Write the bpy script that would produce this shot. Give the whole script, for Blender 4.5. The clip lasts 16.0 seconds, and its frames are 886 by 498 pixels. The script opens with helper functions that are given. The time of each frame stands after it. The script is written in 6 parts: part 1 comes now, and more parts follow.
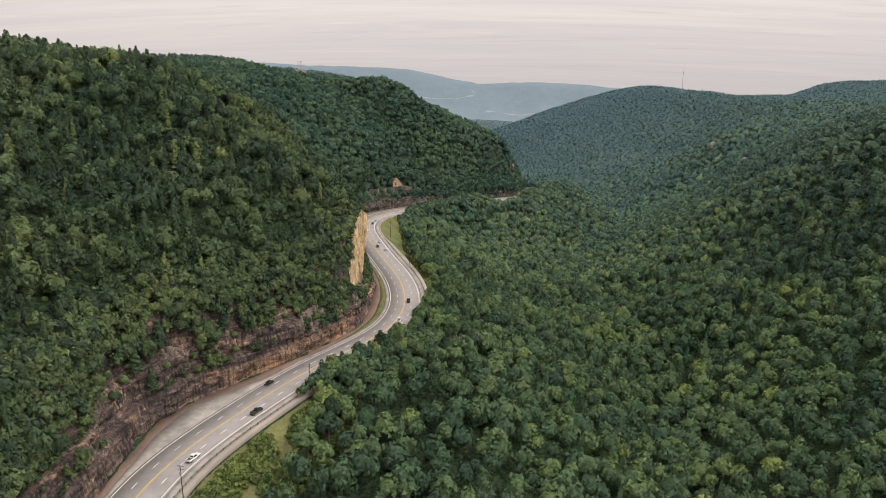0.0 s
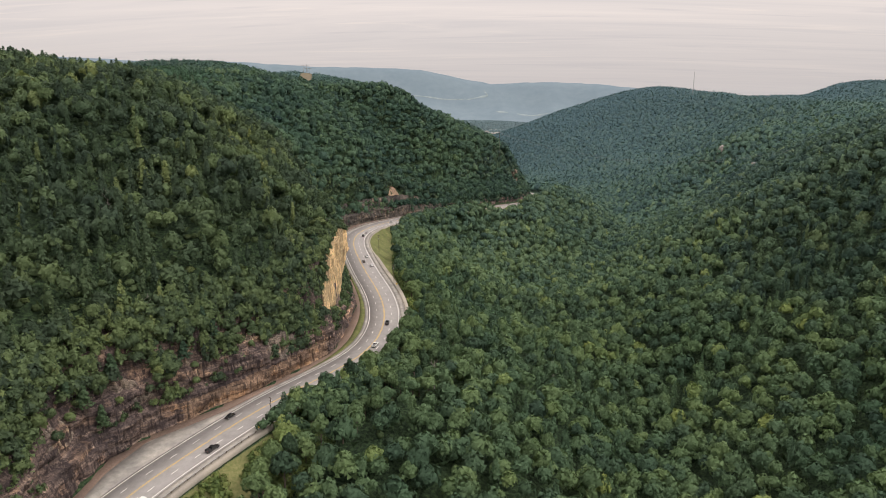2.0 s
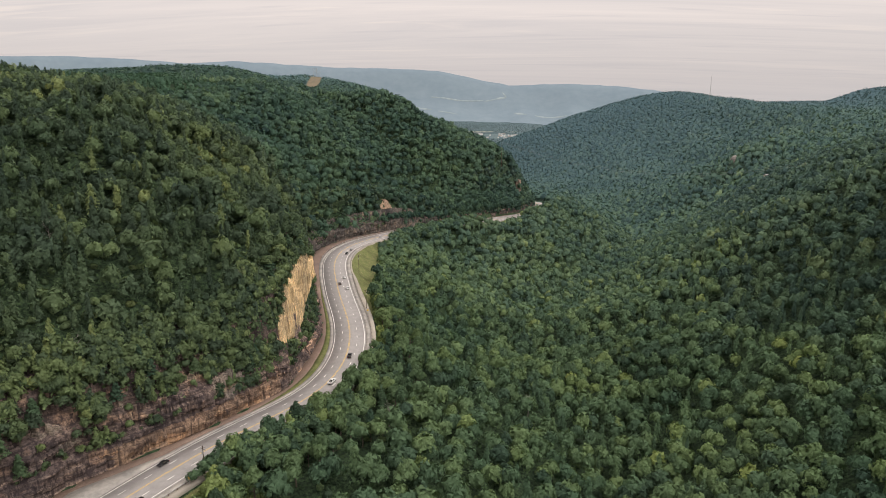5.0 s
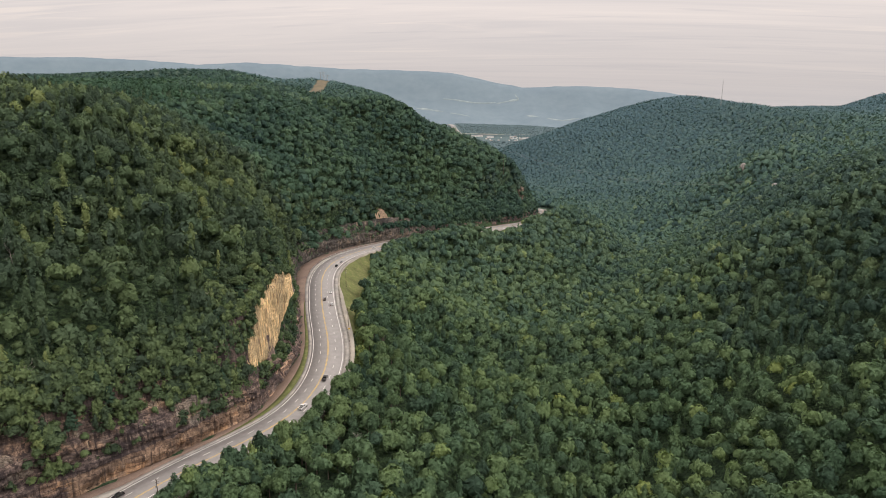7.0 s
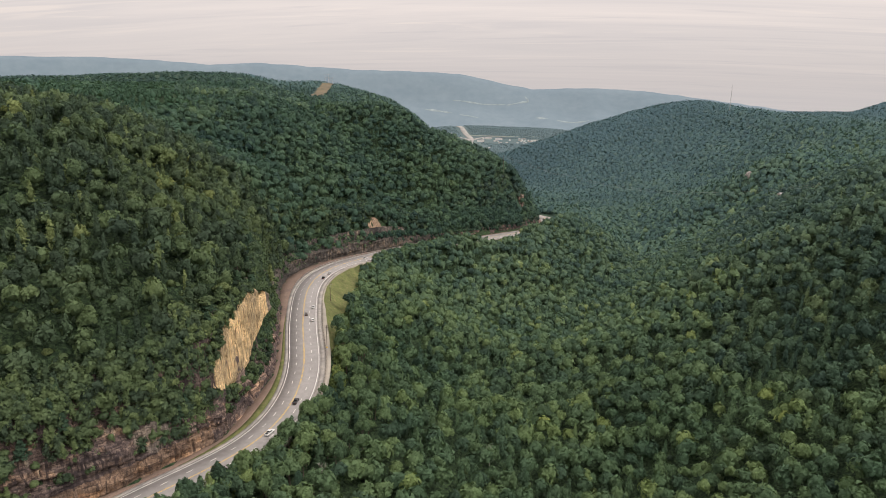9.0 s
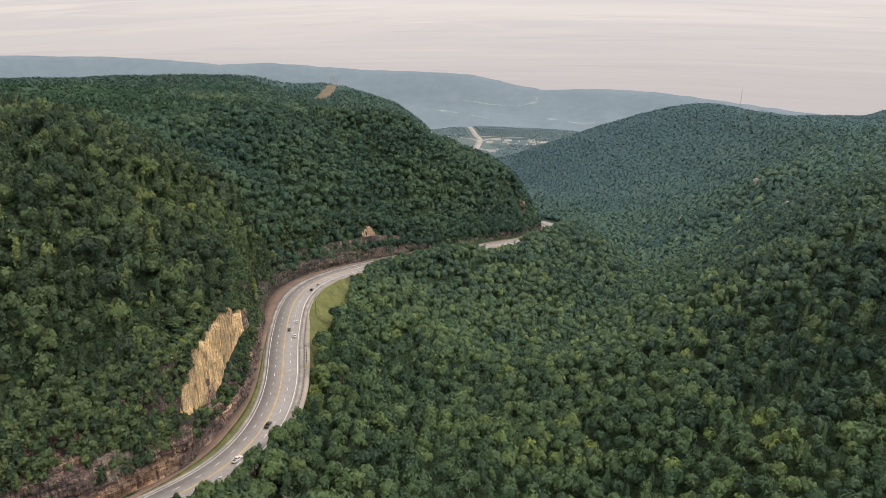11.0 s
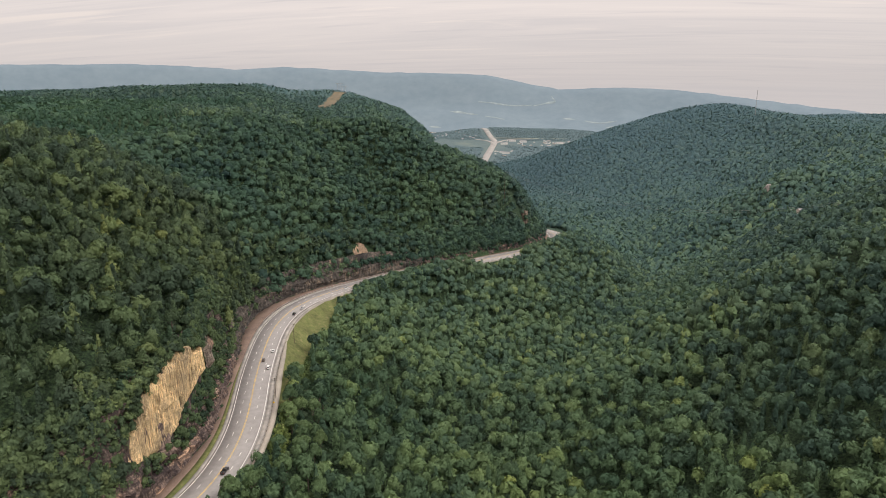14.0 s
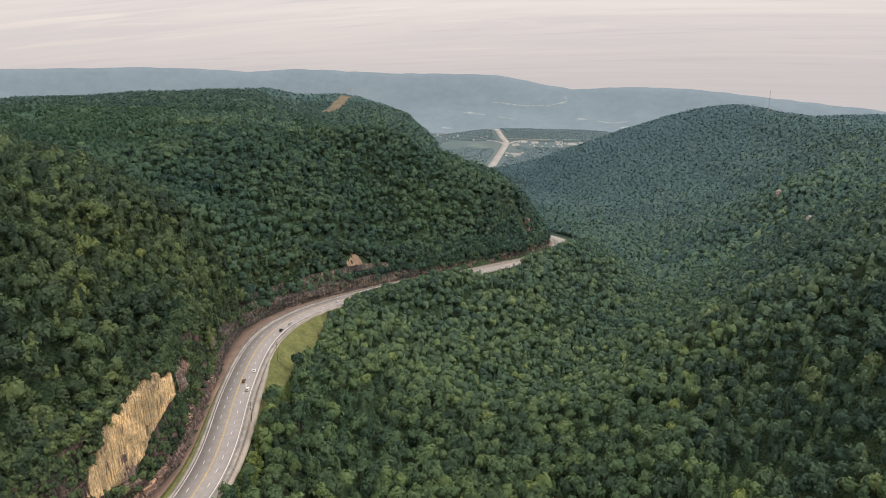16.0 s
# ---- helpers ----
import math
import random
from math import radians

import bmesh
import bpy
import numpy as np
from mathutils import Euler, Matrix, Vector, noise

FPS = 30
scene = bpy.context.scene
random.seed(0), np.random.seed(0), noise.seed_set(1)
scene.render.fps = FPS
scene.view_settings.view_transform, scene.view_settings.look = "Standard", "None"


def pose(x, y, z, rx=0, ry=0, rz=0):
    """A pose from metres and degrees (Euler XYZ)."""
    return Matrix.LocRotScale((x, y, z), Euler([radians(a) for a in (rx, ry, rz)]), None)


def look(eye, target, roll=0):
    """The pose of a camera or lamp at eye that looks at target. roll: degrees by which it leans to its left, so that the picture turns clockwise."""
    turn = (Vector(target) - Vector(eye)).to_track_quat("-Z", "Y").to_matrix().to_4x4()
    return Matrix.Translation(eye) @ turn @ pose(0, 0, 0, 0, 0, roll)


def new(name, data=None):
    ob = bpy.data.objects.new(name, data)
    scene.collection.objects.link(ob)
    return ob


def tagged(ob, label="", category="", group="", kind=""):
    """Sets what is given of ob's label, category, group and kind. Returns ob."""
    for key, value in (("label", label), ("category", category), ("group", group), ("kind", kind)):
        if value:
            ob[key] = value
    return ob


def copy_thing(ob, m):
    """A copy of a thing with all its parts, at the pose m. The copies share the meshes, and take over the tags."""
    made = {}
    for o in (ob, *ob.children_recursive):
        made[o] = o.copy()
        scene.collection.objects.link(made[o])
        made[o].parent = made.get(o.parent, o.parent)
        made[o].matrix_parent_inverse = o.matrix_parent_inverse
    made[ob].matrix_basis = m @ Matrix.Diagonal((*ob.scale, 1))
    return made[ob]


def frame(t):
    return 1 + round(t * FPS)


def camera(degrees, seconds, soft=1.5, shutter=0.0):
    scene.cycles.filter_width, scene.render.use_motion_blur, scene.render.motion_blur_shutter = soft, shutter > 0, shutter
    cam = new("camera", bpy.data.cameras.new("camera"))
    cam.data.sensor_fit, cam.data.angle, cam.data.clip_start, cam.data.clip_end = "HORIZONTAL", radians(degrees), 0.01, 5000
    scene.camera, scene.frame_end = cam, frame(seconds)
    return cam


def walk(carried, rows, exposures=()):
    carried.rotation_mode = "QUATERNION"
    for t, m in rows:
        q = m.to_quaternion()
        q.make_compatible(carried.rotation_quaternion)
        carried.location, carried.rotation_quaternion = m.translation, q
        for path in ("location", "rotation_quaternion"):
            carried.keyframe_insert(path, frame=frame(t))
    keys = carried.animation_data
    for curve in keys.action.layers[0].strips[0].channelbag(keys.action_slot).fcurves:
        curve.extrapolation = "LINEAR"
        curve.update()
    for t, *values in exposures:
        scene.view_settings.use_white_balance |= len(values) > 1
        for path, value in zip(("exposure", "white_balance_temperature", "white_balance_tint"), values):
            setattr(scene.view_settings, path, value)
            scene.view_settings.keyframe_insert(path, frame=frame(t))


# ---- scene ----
# the flight: seconds, place, heading (clockwise from +y), tilt down and lean, in metres and degrees
PATH = [
    (0, -0.00, -0.00, 125.00, -2.264, 14.247, 0.236),
    (0.5, 4.59, 4.30, 126.85, -2.627, 14.286, 0.134),
    (1, 9.18, 8.60, 128.73, -2.981, 14.280, -0.056),
    (1.5, 13.73, 12.84, 130.59, -3.338, 14.315, -0.093),
    (2, 18.28, 17.04, 132.49, -3.619, 14.304, -0.169),
    (2.5, 22.74, 21.11, 134.36, -3.937, 14.327, -0.249),
    (3, 27.20, 25.13, 136.23, -4.229, 14.315, -0.343),
    (3.5, 31.63, 29.05, 138.03, -4.530, 14.356, -0.224),
    (4, 36.06, 32.96, 139.83, -4.785, 14.359, -0.023),
    (6.5, 56.77, 51.44, 148.51, -6.457, 14.308, 0.137),
    (7, 60.70, 55.21, 150.31, -6.679, 14.291, 0.263),
    (7.5, 64.53, 58.93, 152.07, -6.953, 14.314, 0.339),
    (8, 68.35, 62.66, 153.83, -7.168, 14.285, 0.442),
    (8.5, 72.10, 66.34, 155.57, -7.414, 14.309, 0.518),
    (9, 75.86, 70.04, 157.33, -7.645, 14.285, 0.587),
    (11.5, 93.63, 88.56, 166.68, -8.955, 14.374, 0.560),
    (12, 97.36, 92.55, 168.68, -9.230, 14.377, 0.324),
    (12.5, 101.11, 96.53, 170.70, -9.549, 14.410, 0.217),
    (13, 104.92, 100.62, 172.75, -9.872, 14.408, 0.135),
    (13.5, 108.75, 104.77, 174.75, -10.221, 14.444, -0.039),
    (14, 112.61, 109.05, 176.74, -10.562, 14.431, -0.252),
    (14.5, 116.49, 113.40, 178.66, -10.897, 14.457, -0.445),
    (15, 120.39, 117.92, 180.57, -11.233, 14.449, -0.601),
    (15.5, 124.26, 122.48, 182.44, -11.605, 14.490, -0.737),
    (16, 128.14, 127.11, 184.35, -11.932, 14.467, -0.677),
]


def flight_pose(x, y, z, heading, tilt, lean):
    return Matrix.Translation((x, y, z)) @ Euler((0, 0, radians(-heading))).to_matrix().to_4x4() \
        @ Euler((radians(90 - tilt), 0, 0)).to_matrix().to_4x4() @ Euler((0, 0, radians(lean))).to_matrix().to_4x4()


cam = camera(67.64, 16.0, soft=0.8)
walk(cam, [(row[0], flight_pose(*row[1:])) for row in PATH])

# ---------------------------------------------------------------- light
world = bpy.data.worlds.new("overcast_sky")
scene.world = world
world.use_nodes = True
wn, wl = world.node_tree.nodes, world.node_tree.links
wn.clear()
SUN_EL, SUN_ROT = radians(52), radians(100)
w_out = wn.new("ShaderNodeOutputWorld")
w_bg = wn.new("ShaderNodeBackground")
sky = wn.new("ShaderNodeTexSky")
sky.sky_type, sky.sun_disc, sky.sun_elevation, sky.sun_rotation = "NISHITA", False, SUN_EL, SUN_ROT
w_geo = wn.new("ShaderNodeTexCoord")
w_sep = wn.new("ShaderNodeSeparateXYZ")
wl.new(w_geo.outputs["Generated"], w_sep.inputs[0])
# streaks of cloud: the layer is seen ever flatter towards the horizon
w_add = wn.new("ShaderNodeMath")
w_add.operation, w_add.inputs[1].default_value = "ADD", 0.10
wl.new(w_sep.outputs["Z"], w_add.inputs[0])
w_div = wn.new("ShaderNodeVectorMath")
w_div.operation = "DIVIDE"
w_cmb = wn.new("ShaderNodeCombineXYZ")
for k in range(3):
    wl.new(w_add.outputs[0], w_cmb.inputs[k])
wl.new(w_geo.outputs["Generated"], w_div.inputs[0])
wl.new(w_cmb.outputs[0], w_div.inputs[1])
w_map = wn.new("ShaderNodeMapping")
w_map.inputs["Rotation"].default_value = (0, 0, radians(12))
w_map.inputs["Scale"].default_value = (0.10, 0.62, 0.0)
wl.new(w_div.outputs[0], w_map.inputs[0])
w_noise = wn.new("ShaderNodeTexNoise")
w_noise.inputs["Scale"].default_value, w_noise.inputs["Detail"].default_value = 1.9, 7
w_noise.inputs["Roughness"].default_value, w_noise.inputs["Distortion"].default_value = 0.60, 1.6
wl.new(w_map.outputs[0], w_noise.inputs["Vector"])
w_ramp = wn.new("ShaderNodeValToRGB")
e = w_ramp.color_ramp.elements
e[0].position, e[0].color = 0.34, (0.610, 0.555, 0.543, 1)
e[1].position, e[1].color = 0.72, (0.745, 0.660, 0.620, 1)
wl.new(w_noise.outputs["Fac"], w_ramp.inputs[0])
w_map2 = wn.new("ShaderNodeMapping")
w_map2.inputs["Rotation"].default_value = (0, 0, radians(8))
w_map2.inputs["Location"].default_value = (3.1, 1.7, 0)
w_map2.inputs["Scale"].default_value = (0.30, 1.7, 0.0)
wl.new(w_div.outputs[0], w_map2.inputs[0])
w_lens = wn.new("ShaderNodeTexNoise")
w_lens.inputs["Scale"].default_value, w_lens.inputs["Detail"].default_value = 1.7, 4
w_lens.inputs["Roughness"].default_value, w_lens.inputs["Distortion"].default_value = 0.5, 0.8
wl.new(w_map2.outputs[0], w_lens.inputs["Vector"])
w_cloud = w_ramp.outputs[0]
for low, high, strength, tone in ((0.58, 0.68, 0.55, (0.520, 0.480, 0.487, 1)), (0.40, 0.30, 0.45, (0.840, 0.725, 0.650, 1))):
    w_mask = wn.new("ShaderNodeMapRange")
    w_mask.inputs[1].default_value, w_mask.inputs[2].default_value = low, high
    w_mask.inputs[3].default_value, w_mask.inputs[4].default_value = 0.0, strength
    wl.new(w_lens.outputs["Fac"], w_mask.inputs[0])
    w_over = wn.new("ShaderNodeMixRGB")
    w_over.inputs[2].default_value = tone
    wl.new(w_mask.outputs[0], w_over.inputs[0])
    wl.new(w_cloud, w_over.inputs[1])
    w_cloud = w_over.outputs[0]
w_low = wn.new("ShaderNodeMapRange")
w_low.inputs[1].default_value, w_low.inputs[2].default_value = -0.02, 0.10
w_low.inputs[3].default_value, w_low.inputs[4].default_value = 0.75, 0.0
wl.new(w_sep.outputs["Z"], w_low.inputs[0])
w_hor = wn.new("ShaderNodeMixRGB")
w_hor.inputs[2].default_value = (0.60, 0.56, 0.56, 1)
wl.new(w_low.outputs[0], w_hor.inputs[0])
wl.new(w_cloud, w_hor.inputs[1])
w_sky = wn.new("ShaderNodeMixRGB")
w_sky.blend_type, w_sky.inputs[0].default_value = "MULTIPLY", 1.0
w_sky.inputs[2].default_value = (0.05, 0.05, 0.05, 1)
wl.new(sky.outputs[0], w_sky.inputs[1])
w_mix = wn.new("ShaderNodeMixRGB")
w_mix.inputs[0].default_value = 0.93
wl.new(w_sky.outputs[0], w_mix.inputs[1])
wl.new(w_hor.outputs[0], w_mix.inputs[2])
wl.new(w_mix.outputs[0], w_bg.inputs[0])
# an overcast sky is about three times as bright overhead as at the horizon
w_up = wn.new("ShaderNodeMapRange")
w_up.inputs[1].default_value, w_up.inputs[2].default_value = 0.0, 1.0
w_up.inputs[3].default_value, w_up.inputs[4].default_value = 1.04, 3.2
wl.new(w_sep.outputs["Z"], w_up.inputs[0])
wl.new(w_up.outputs[0], w_bg.inputs[1])
wl.new(w_bg.outputs[0], w_out.inputs[0])

sun = new("sun", bpy.data.lights.new("sun", "SUN"))
sun.data.energy, sun.data.angle, sun.data.color = 1.5, radians(20), (1.0, 0.94, 0.86)
sun.matrix_world = look((430, -80, 560), (0, 0, 0))
scene.view_settings.exposure = 0.0

# ---------------------------------------------------------------- helpers


def smooth(a, b, x):
    t = np.clip((x - a) / (b - a), 0, 1)
    return t * t * (3 - 2 * t)


def hash2(i, j, seed):
    v = np.sin(i * 127.1 + j * 311.7 + seed * 74.7) * 43758.5453
    return v - np.floor(v)


def vnoise(x, y, size, seed=0):
    """Value noise, -1 to 1, with features of about that size."""
    x, y = np.asarray(x, float) / size, np.asarray(y, float) / size
    i, j = np.floor(x), np.floor(y)
    u, v = x - i, y - j
    u, v = u * u * (3 - 2 * u), v * v * (3 - 2 * v)
    a, b = hash2(i, j, seed), hash2(i + 1, j, seed)
    c, d = hash2(i, j + 1, seed), hash2(i + 1, j + 1, seed)
    return 2 * (a + (b - a) * u + (c - a) * v + (a - b - c + d) * u * v) - 1


def mesh_from(name, verts, faces_q, smooth_faces=False):
    """A mesh from numpy arrays: verts (n, 3), quads (m, 4) or triangles (m, 3)."""
    verts, faces_q = np.asarray(verts, np.float32), np.asarray(faces_q, np.int32)
    me = bpy.data.meshes.new(name)
    k = faces_q.shape[1]
    me.vertices.add(len(verts))
    me.vertices.foreach_set("co", verts.ravel())
    me.loops.add(faces_q.size)
    me.loops.foreach_set("vertex_index", faces_q.ravel())
    me.polygons.add(len(faces_q))
    me.polygons.foreach_set("loop_start", np.arange(0, faces_q.size, k, dtype=np.int32))
    if smooth_faces:
        me.polygons.foreach_set("use_smooth", np.ones(len(faces_q), bool))
    me.update(calc_edges=True)
    return me


def grid_faces(rows, cols):
    a = (np.arange(rows - 1)[:, None] * cols + np.arange(cols - 1)[None]).ravel()
    return np.stack([a, a + 1, a + cols + 1, a + cols], 1)


def part(name, bm, mat, parent=None, label=""):
    """Links a bmesh or a mesh as one mesh object under a thing or a part."""
    if isinstance(bm, bpy.types.Mesh):
        me = bm
    else:
        me = bpy.data.meshes.new(name)
        bm.to_mesh(me)
        bm.free()
    if mat and not me.materials:
        me.materials.append(mat)
    ob = new(name, me)
    if parent:
        ob.parent = parent
    if label:
        tagged(ob, label)
    return ob


# ---------------------------------------------------------------- materials
def material(name, rough=0.8, spec=0.3):
    m = bpy.data.materials.new(name)
    m.use_nodes = True
    b = m.node_tree.nodes["Principled BSDF"]
    b.inputs["Roughness"].default_value = rough
    b.inputs["Specular IOR Level"].default_value = spec
    return m, m.node_tree.nodes, m.node_tree.links, b


def ramp(nodes, links, source, stops):
    r = nodes.new("ShaderNodeValToRGB")
    el = r.color_ramp.elements
    while len(el) < len(stops):
        el.new(0.5)
    for k, (p, c) in enumerate(stops):
        el[k].position, el[k].color = p, (*c, 1)
    links.new(source, r.inputs[0])
    return r.outputs[0]


def noise_node(nodes, links, scale, detail=4, rough=0.55, vec=None, stretch=None):
    n = nodes.new("ShaderNodeTexNoise")
    n.inputs["Scale"].default_value, n.inputs["Detail"].default_value, n.inputs["Roughness"].default_value = scale, detail, rough
    if vec is None:
        g = nodes.new("ShaderNodeNewGeometry")
        vec = g.outputs["Position"]
    if stretch:
        mp = nodes.new("ShaderNodeMapping")
        mp.inputs["Scale"].default_value = stretch
        links.new(vec, mp.inputs[0])
        vec = mp.outputs[0]
    links.new(vec, n.inputs["Vector"])
    return n.outputs["Fac"]


def mix(nodes, links, fac, a, b, kind="MIX"):
    m = nodes.new("ShaderNodeMixRGB")
    m.blend_type = kind
    for k, v in enumerate((fac, a, b)):
        if isinstance(v, (int, float)):
            m.inputs[k].default_value = v if k == 0 else (v, v, v, 1)
        elif isinstance(v, tuple):
            m.inputs[k].default_value = (*v, 1)
        else:
            links.new(v, m.inputs[k])
    return m.outputs[0]


def bump(nodes, links, b, height, strength, distance):
    n = nodes.new("ShaderNodeBump")
    n.inputs["Strength"].default_value, n.inputs["Distance"].default_value = strength, distance
    links.new(height, n.inputs["Height"])
    links.new(n.outputs[0], b.inputs["Normal"])


def simple(name, colour, rough=0.6, spec=0.4, metal=0.0, vary=0.25, size=1.0):
    m, n, l, b = material(name, rough, spec)
    f = noise_node(n, l, size, 5)
    dark, light = tuple(c * (1 - vary) for c in colour), tuple(min(1, c * (1 + vary)) for c in colour)
    l.new(ramp(n, l, f, [(0.3, dark), (0.7, light)]), b.inputs["Base Color"])
    b.inputs["Metallic"].default_value = metal
    return m


# leaf tints of the distance, with blue haze painted into them
HAZE_LEAF = [(0.0, (0.066, 0.121, 0.145)), (0.35, (0.074, 0.131, 0.153)), (0.85, (0.082, 0.142, 0.160)), (0.955, (0.083, 0.143, 0.160)), (1.0, (0.092, 0.150, 0.158))]


def foliage(name, dark, mid, light, warm, depth=0.30, ragged=1.9, rough=0.75, spec=0.12, blue=(430, 1800), gaps=0.41):
    """Leaves: each tree has its own tint, each spray of leaves a smaller one; towards the broad valley haze is painted
    in as a bluer, more even green.
    """
    m, n, l, b = material(name, rough, spec)
    at = n.new("ShaderNodeAttribute")
    at.attribute_name = "tint"
    oi = n.new("ShaderNodeObjectInfo")
    ad = n.new("ShaderNodeMath")
    ad.operation = "ADD"
    l.new(at.outputs["Fac"], ad.inputs[0])
    l.new(oi.outputs["Random"], ad.inputs[1])
    fr = n.new("ShaderNodeMath")
    fr.operation = "FRACT"
    l.new(ad.outputs[0], fr.inputs[0])
    near = ramp(n, l, fr.outputs[0], [(0.0, dark), (0.35, mid), (0.85, light), (0.955, light), (1.0, warm)])
    far = ramp(n, l, fr.outputs[0], HAZE_LEAF)
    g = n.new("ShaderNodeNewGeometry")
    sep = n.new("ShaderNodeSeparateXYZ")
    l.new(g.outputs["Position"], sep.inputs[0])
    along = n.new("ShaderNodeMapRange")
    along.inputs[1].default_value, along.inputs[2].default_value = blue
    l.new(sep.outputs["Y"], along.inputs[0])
    f = noise_node(n, l, 0.012, 3)
    near = mix(n, l, 1.0, near, ramp(n, l, f, [(0.33, (0.70, 0.77, 0.80)), (0.5, (0.98, 0.99, 0.97)), (0.68, (1.26, 1.18, 0.98))]), "MULTIPLY")
    fine = noise_node(n, l, 1.1, 5, 0.7)
    near = mix(n, l, 1.0, near, ramp(n, l, fine, [(0.28, (1 - depth, 1 - depth, 1 - depth)), (0.5, (1.0, 1.0, 1.0)), (0.74, (1 + depth, 1 + 0.95 * depth, 1 + 0.8 * depth))]), "MULTIPLY")
    near = mix(n, l, 1.0, near, ramp(n, l, g.outputs["Random Per Island"], [(0.0, (0.87, 0.88, 0.88)), (1.0, (1.13, 1.12, 1.09))]), "MULTIPLY")
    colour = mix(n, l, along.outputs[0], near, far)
    l.new(colour, b.inputs["Base Color"])
    bump(n, l, b, fine, 0.5, 0.35)
    # leaves let part of the light through
    through_leaf = n.new("ShaderNodeBsdfTranslucent")
    l.new(mix(n, l, 1.0, colour, (1.25, 1.2, 0.85), "MULTIPLY"), through_leaf.inputs["Color"])
    leaf = n.new("ShaderNodeMixShader")
    leaf.inputs[0].default_value = 0.22
    l.new(b.outputs[0], leaf.inputs[1])
    l.new(through_leaf.outputs[0], leaf.inputs[2])
    # gaps between the leaves of a spray
    gap = noise_node(n, l, ragged, 2, 0.6)
    r = n.new("ShaderNodeValToRGB")
    r.color_ramp.interpolation = "CONSTANT"
    r.color_ramp.elements[0].color, r.color_ramp.elements[1].position, r.color_ramp.elements[1].color = (0, 0, 0, 1), gaps, (1, 1, 1, 1)
    l.new(gap, r.inputs[0])
    clear = n.new("ShaderNodeBsdfTransparent")
    shown = n.new("ShaderNodeMixShader")
    l.new(r.outputs[0], shown.inputs[0])
    l.new(clear.outputs[0], shown.inputs[1])
    l.new(leaf.outputs[0], shown.inputs[2])
    l.new(shown.outputs[0], n["Material Output"].inputs["Surface"])
    return m


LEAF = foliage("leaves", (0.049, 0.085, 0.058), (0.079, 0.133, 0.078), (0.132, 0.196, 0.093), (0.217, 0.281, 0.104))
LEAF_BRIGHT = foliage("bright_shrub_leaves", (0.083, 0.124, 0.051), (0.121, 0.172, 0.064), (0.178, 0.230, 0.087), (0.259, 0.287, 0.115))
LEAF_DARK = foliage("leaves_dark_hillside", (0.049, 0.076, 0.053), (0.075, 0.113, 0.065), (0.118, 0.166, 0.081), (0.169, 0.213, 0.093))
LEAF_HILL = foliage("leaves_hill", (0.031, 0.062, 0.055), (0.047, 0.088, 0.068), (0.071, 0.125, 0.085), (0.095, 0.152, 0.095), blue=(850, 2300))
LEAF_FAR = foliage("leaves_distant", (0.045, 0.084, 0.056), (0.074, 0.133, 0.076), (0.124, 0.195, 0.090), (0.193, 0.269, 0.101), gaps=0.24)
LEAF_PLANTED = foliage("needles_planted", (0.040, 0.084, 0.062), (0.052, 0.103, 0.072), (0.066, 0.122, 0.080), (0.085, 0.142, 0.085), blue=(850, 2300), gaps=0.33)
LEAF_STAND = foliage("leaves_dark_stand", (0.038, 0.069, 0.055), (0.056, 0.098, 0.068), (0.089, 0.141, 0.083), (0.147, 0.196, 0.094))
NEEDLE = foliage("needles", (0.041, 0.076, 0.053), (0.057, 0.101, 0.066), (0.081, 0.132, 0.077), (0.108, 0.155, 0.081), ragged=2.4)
# far copses: pale blue haze is put into the leaf colour
LEAF_VALLEY_HAZE = simple("leaves_valley_copses_haze", (0.100, 0.146, 0.158), 0.9, 0.1, vary=0.16, size=0.05)
BARK = simple("bark", (0.13, 0.105, 0.085), 0.9, 0.2, vary=0.4, size=3)
DEADWOOD = simple("dead_wood", (0.36, 0.33, 0.30), 0.9, 0.2, vary=0.2, size=3)


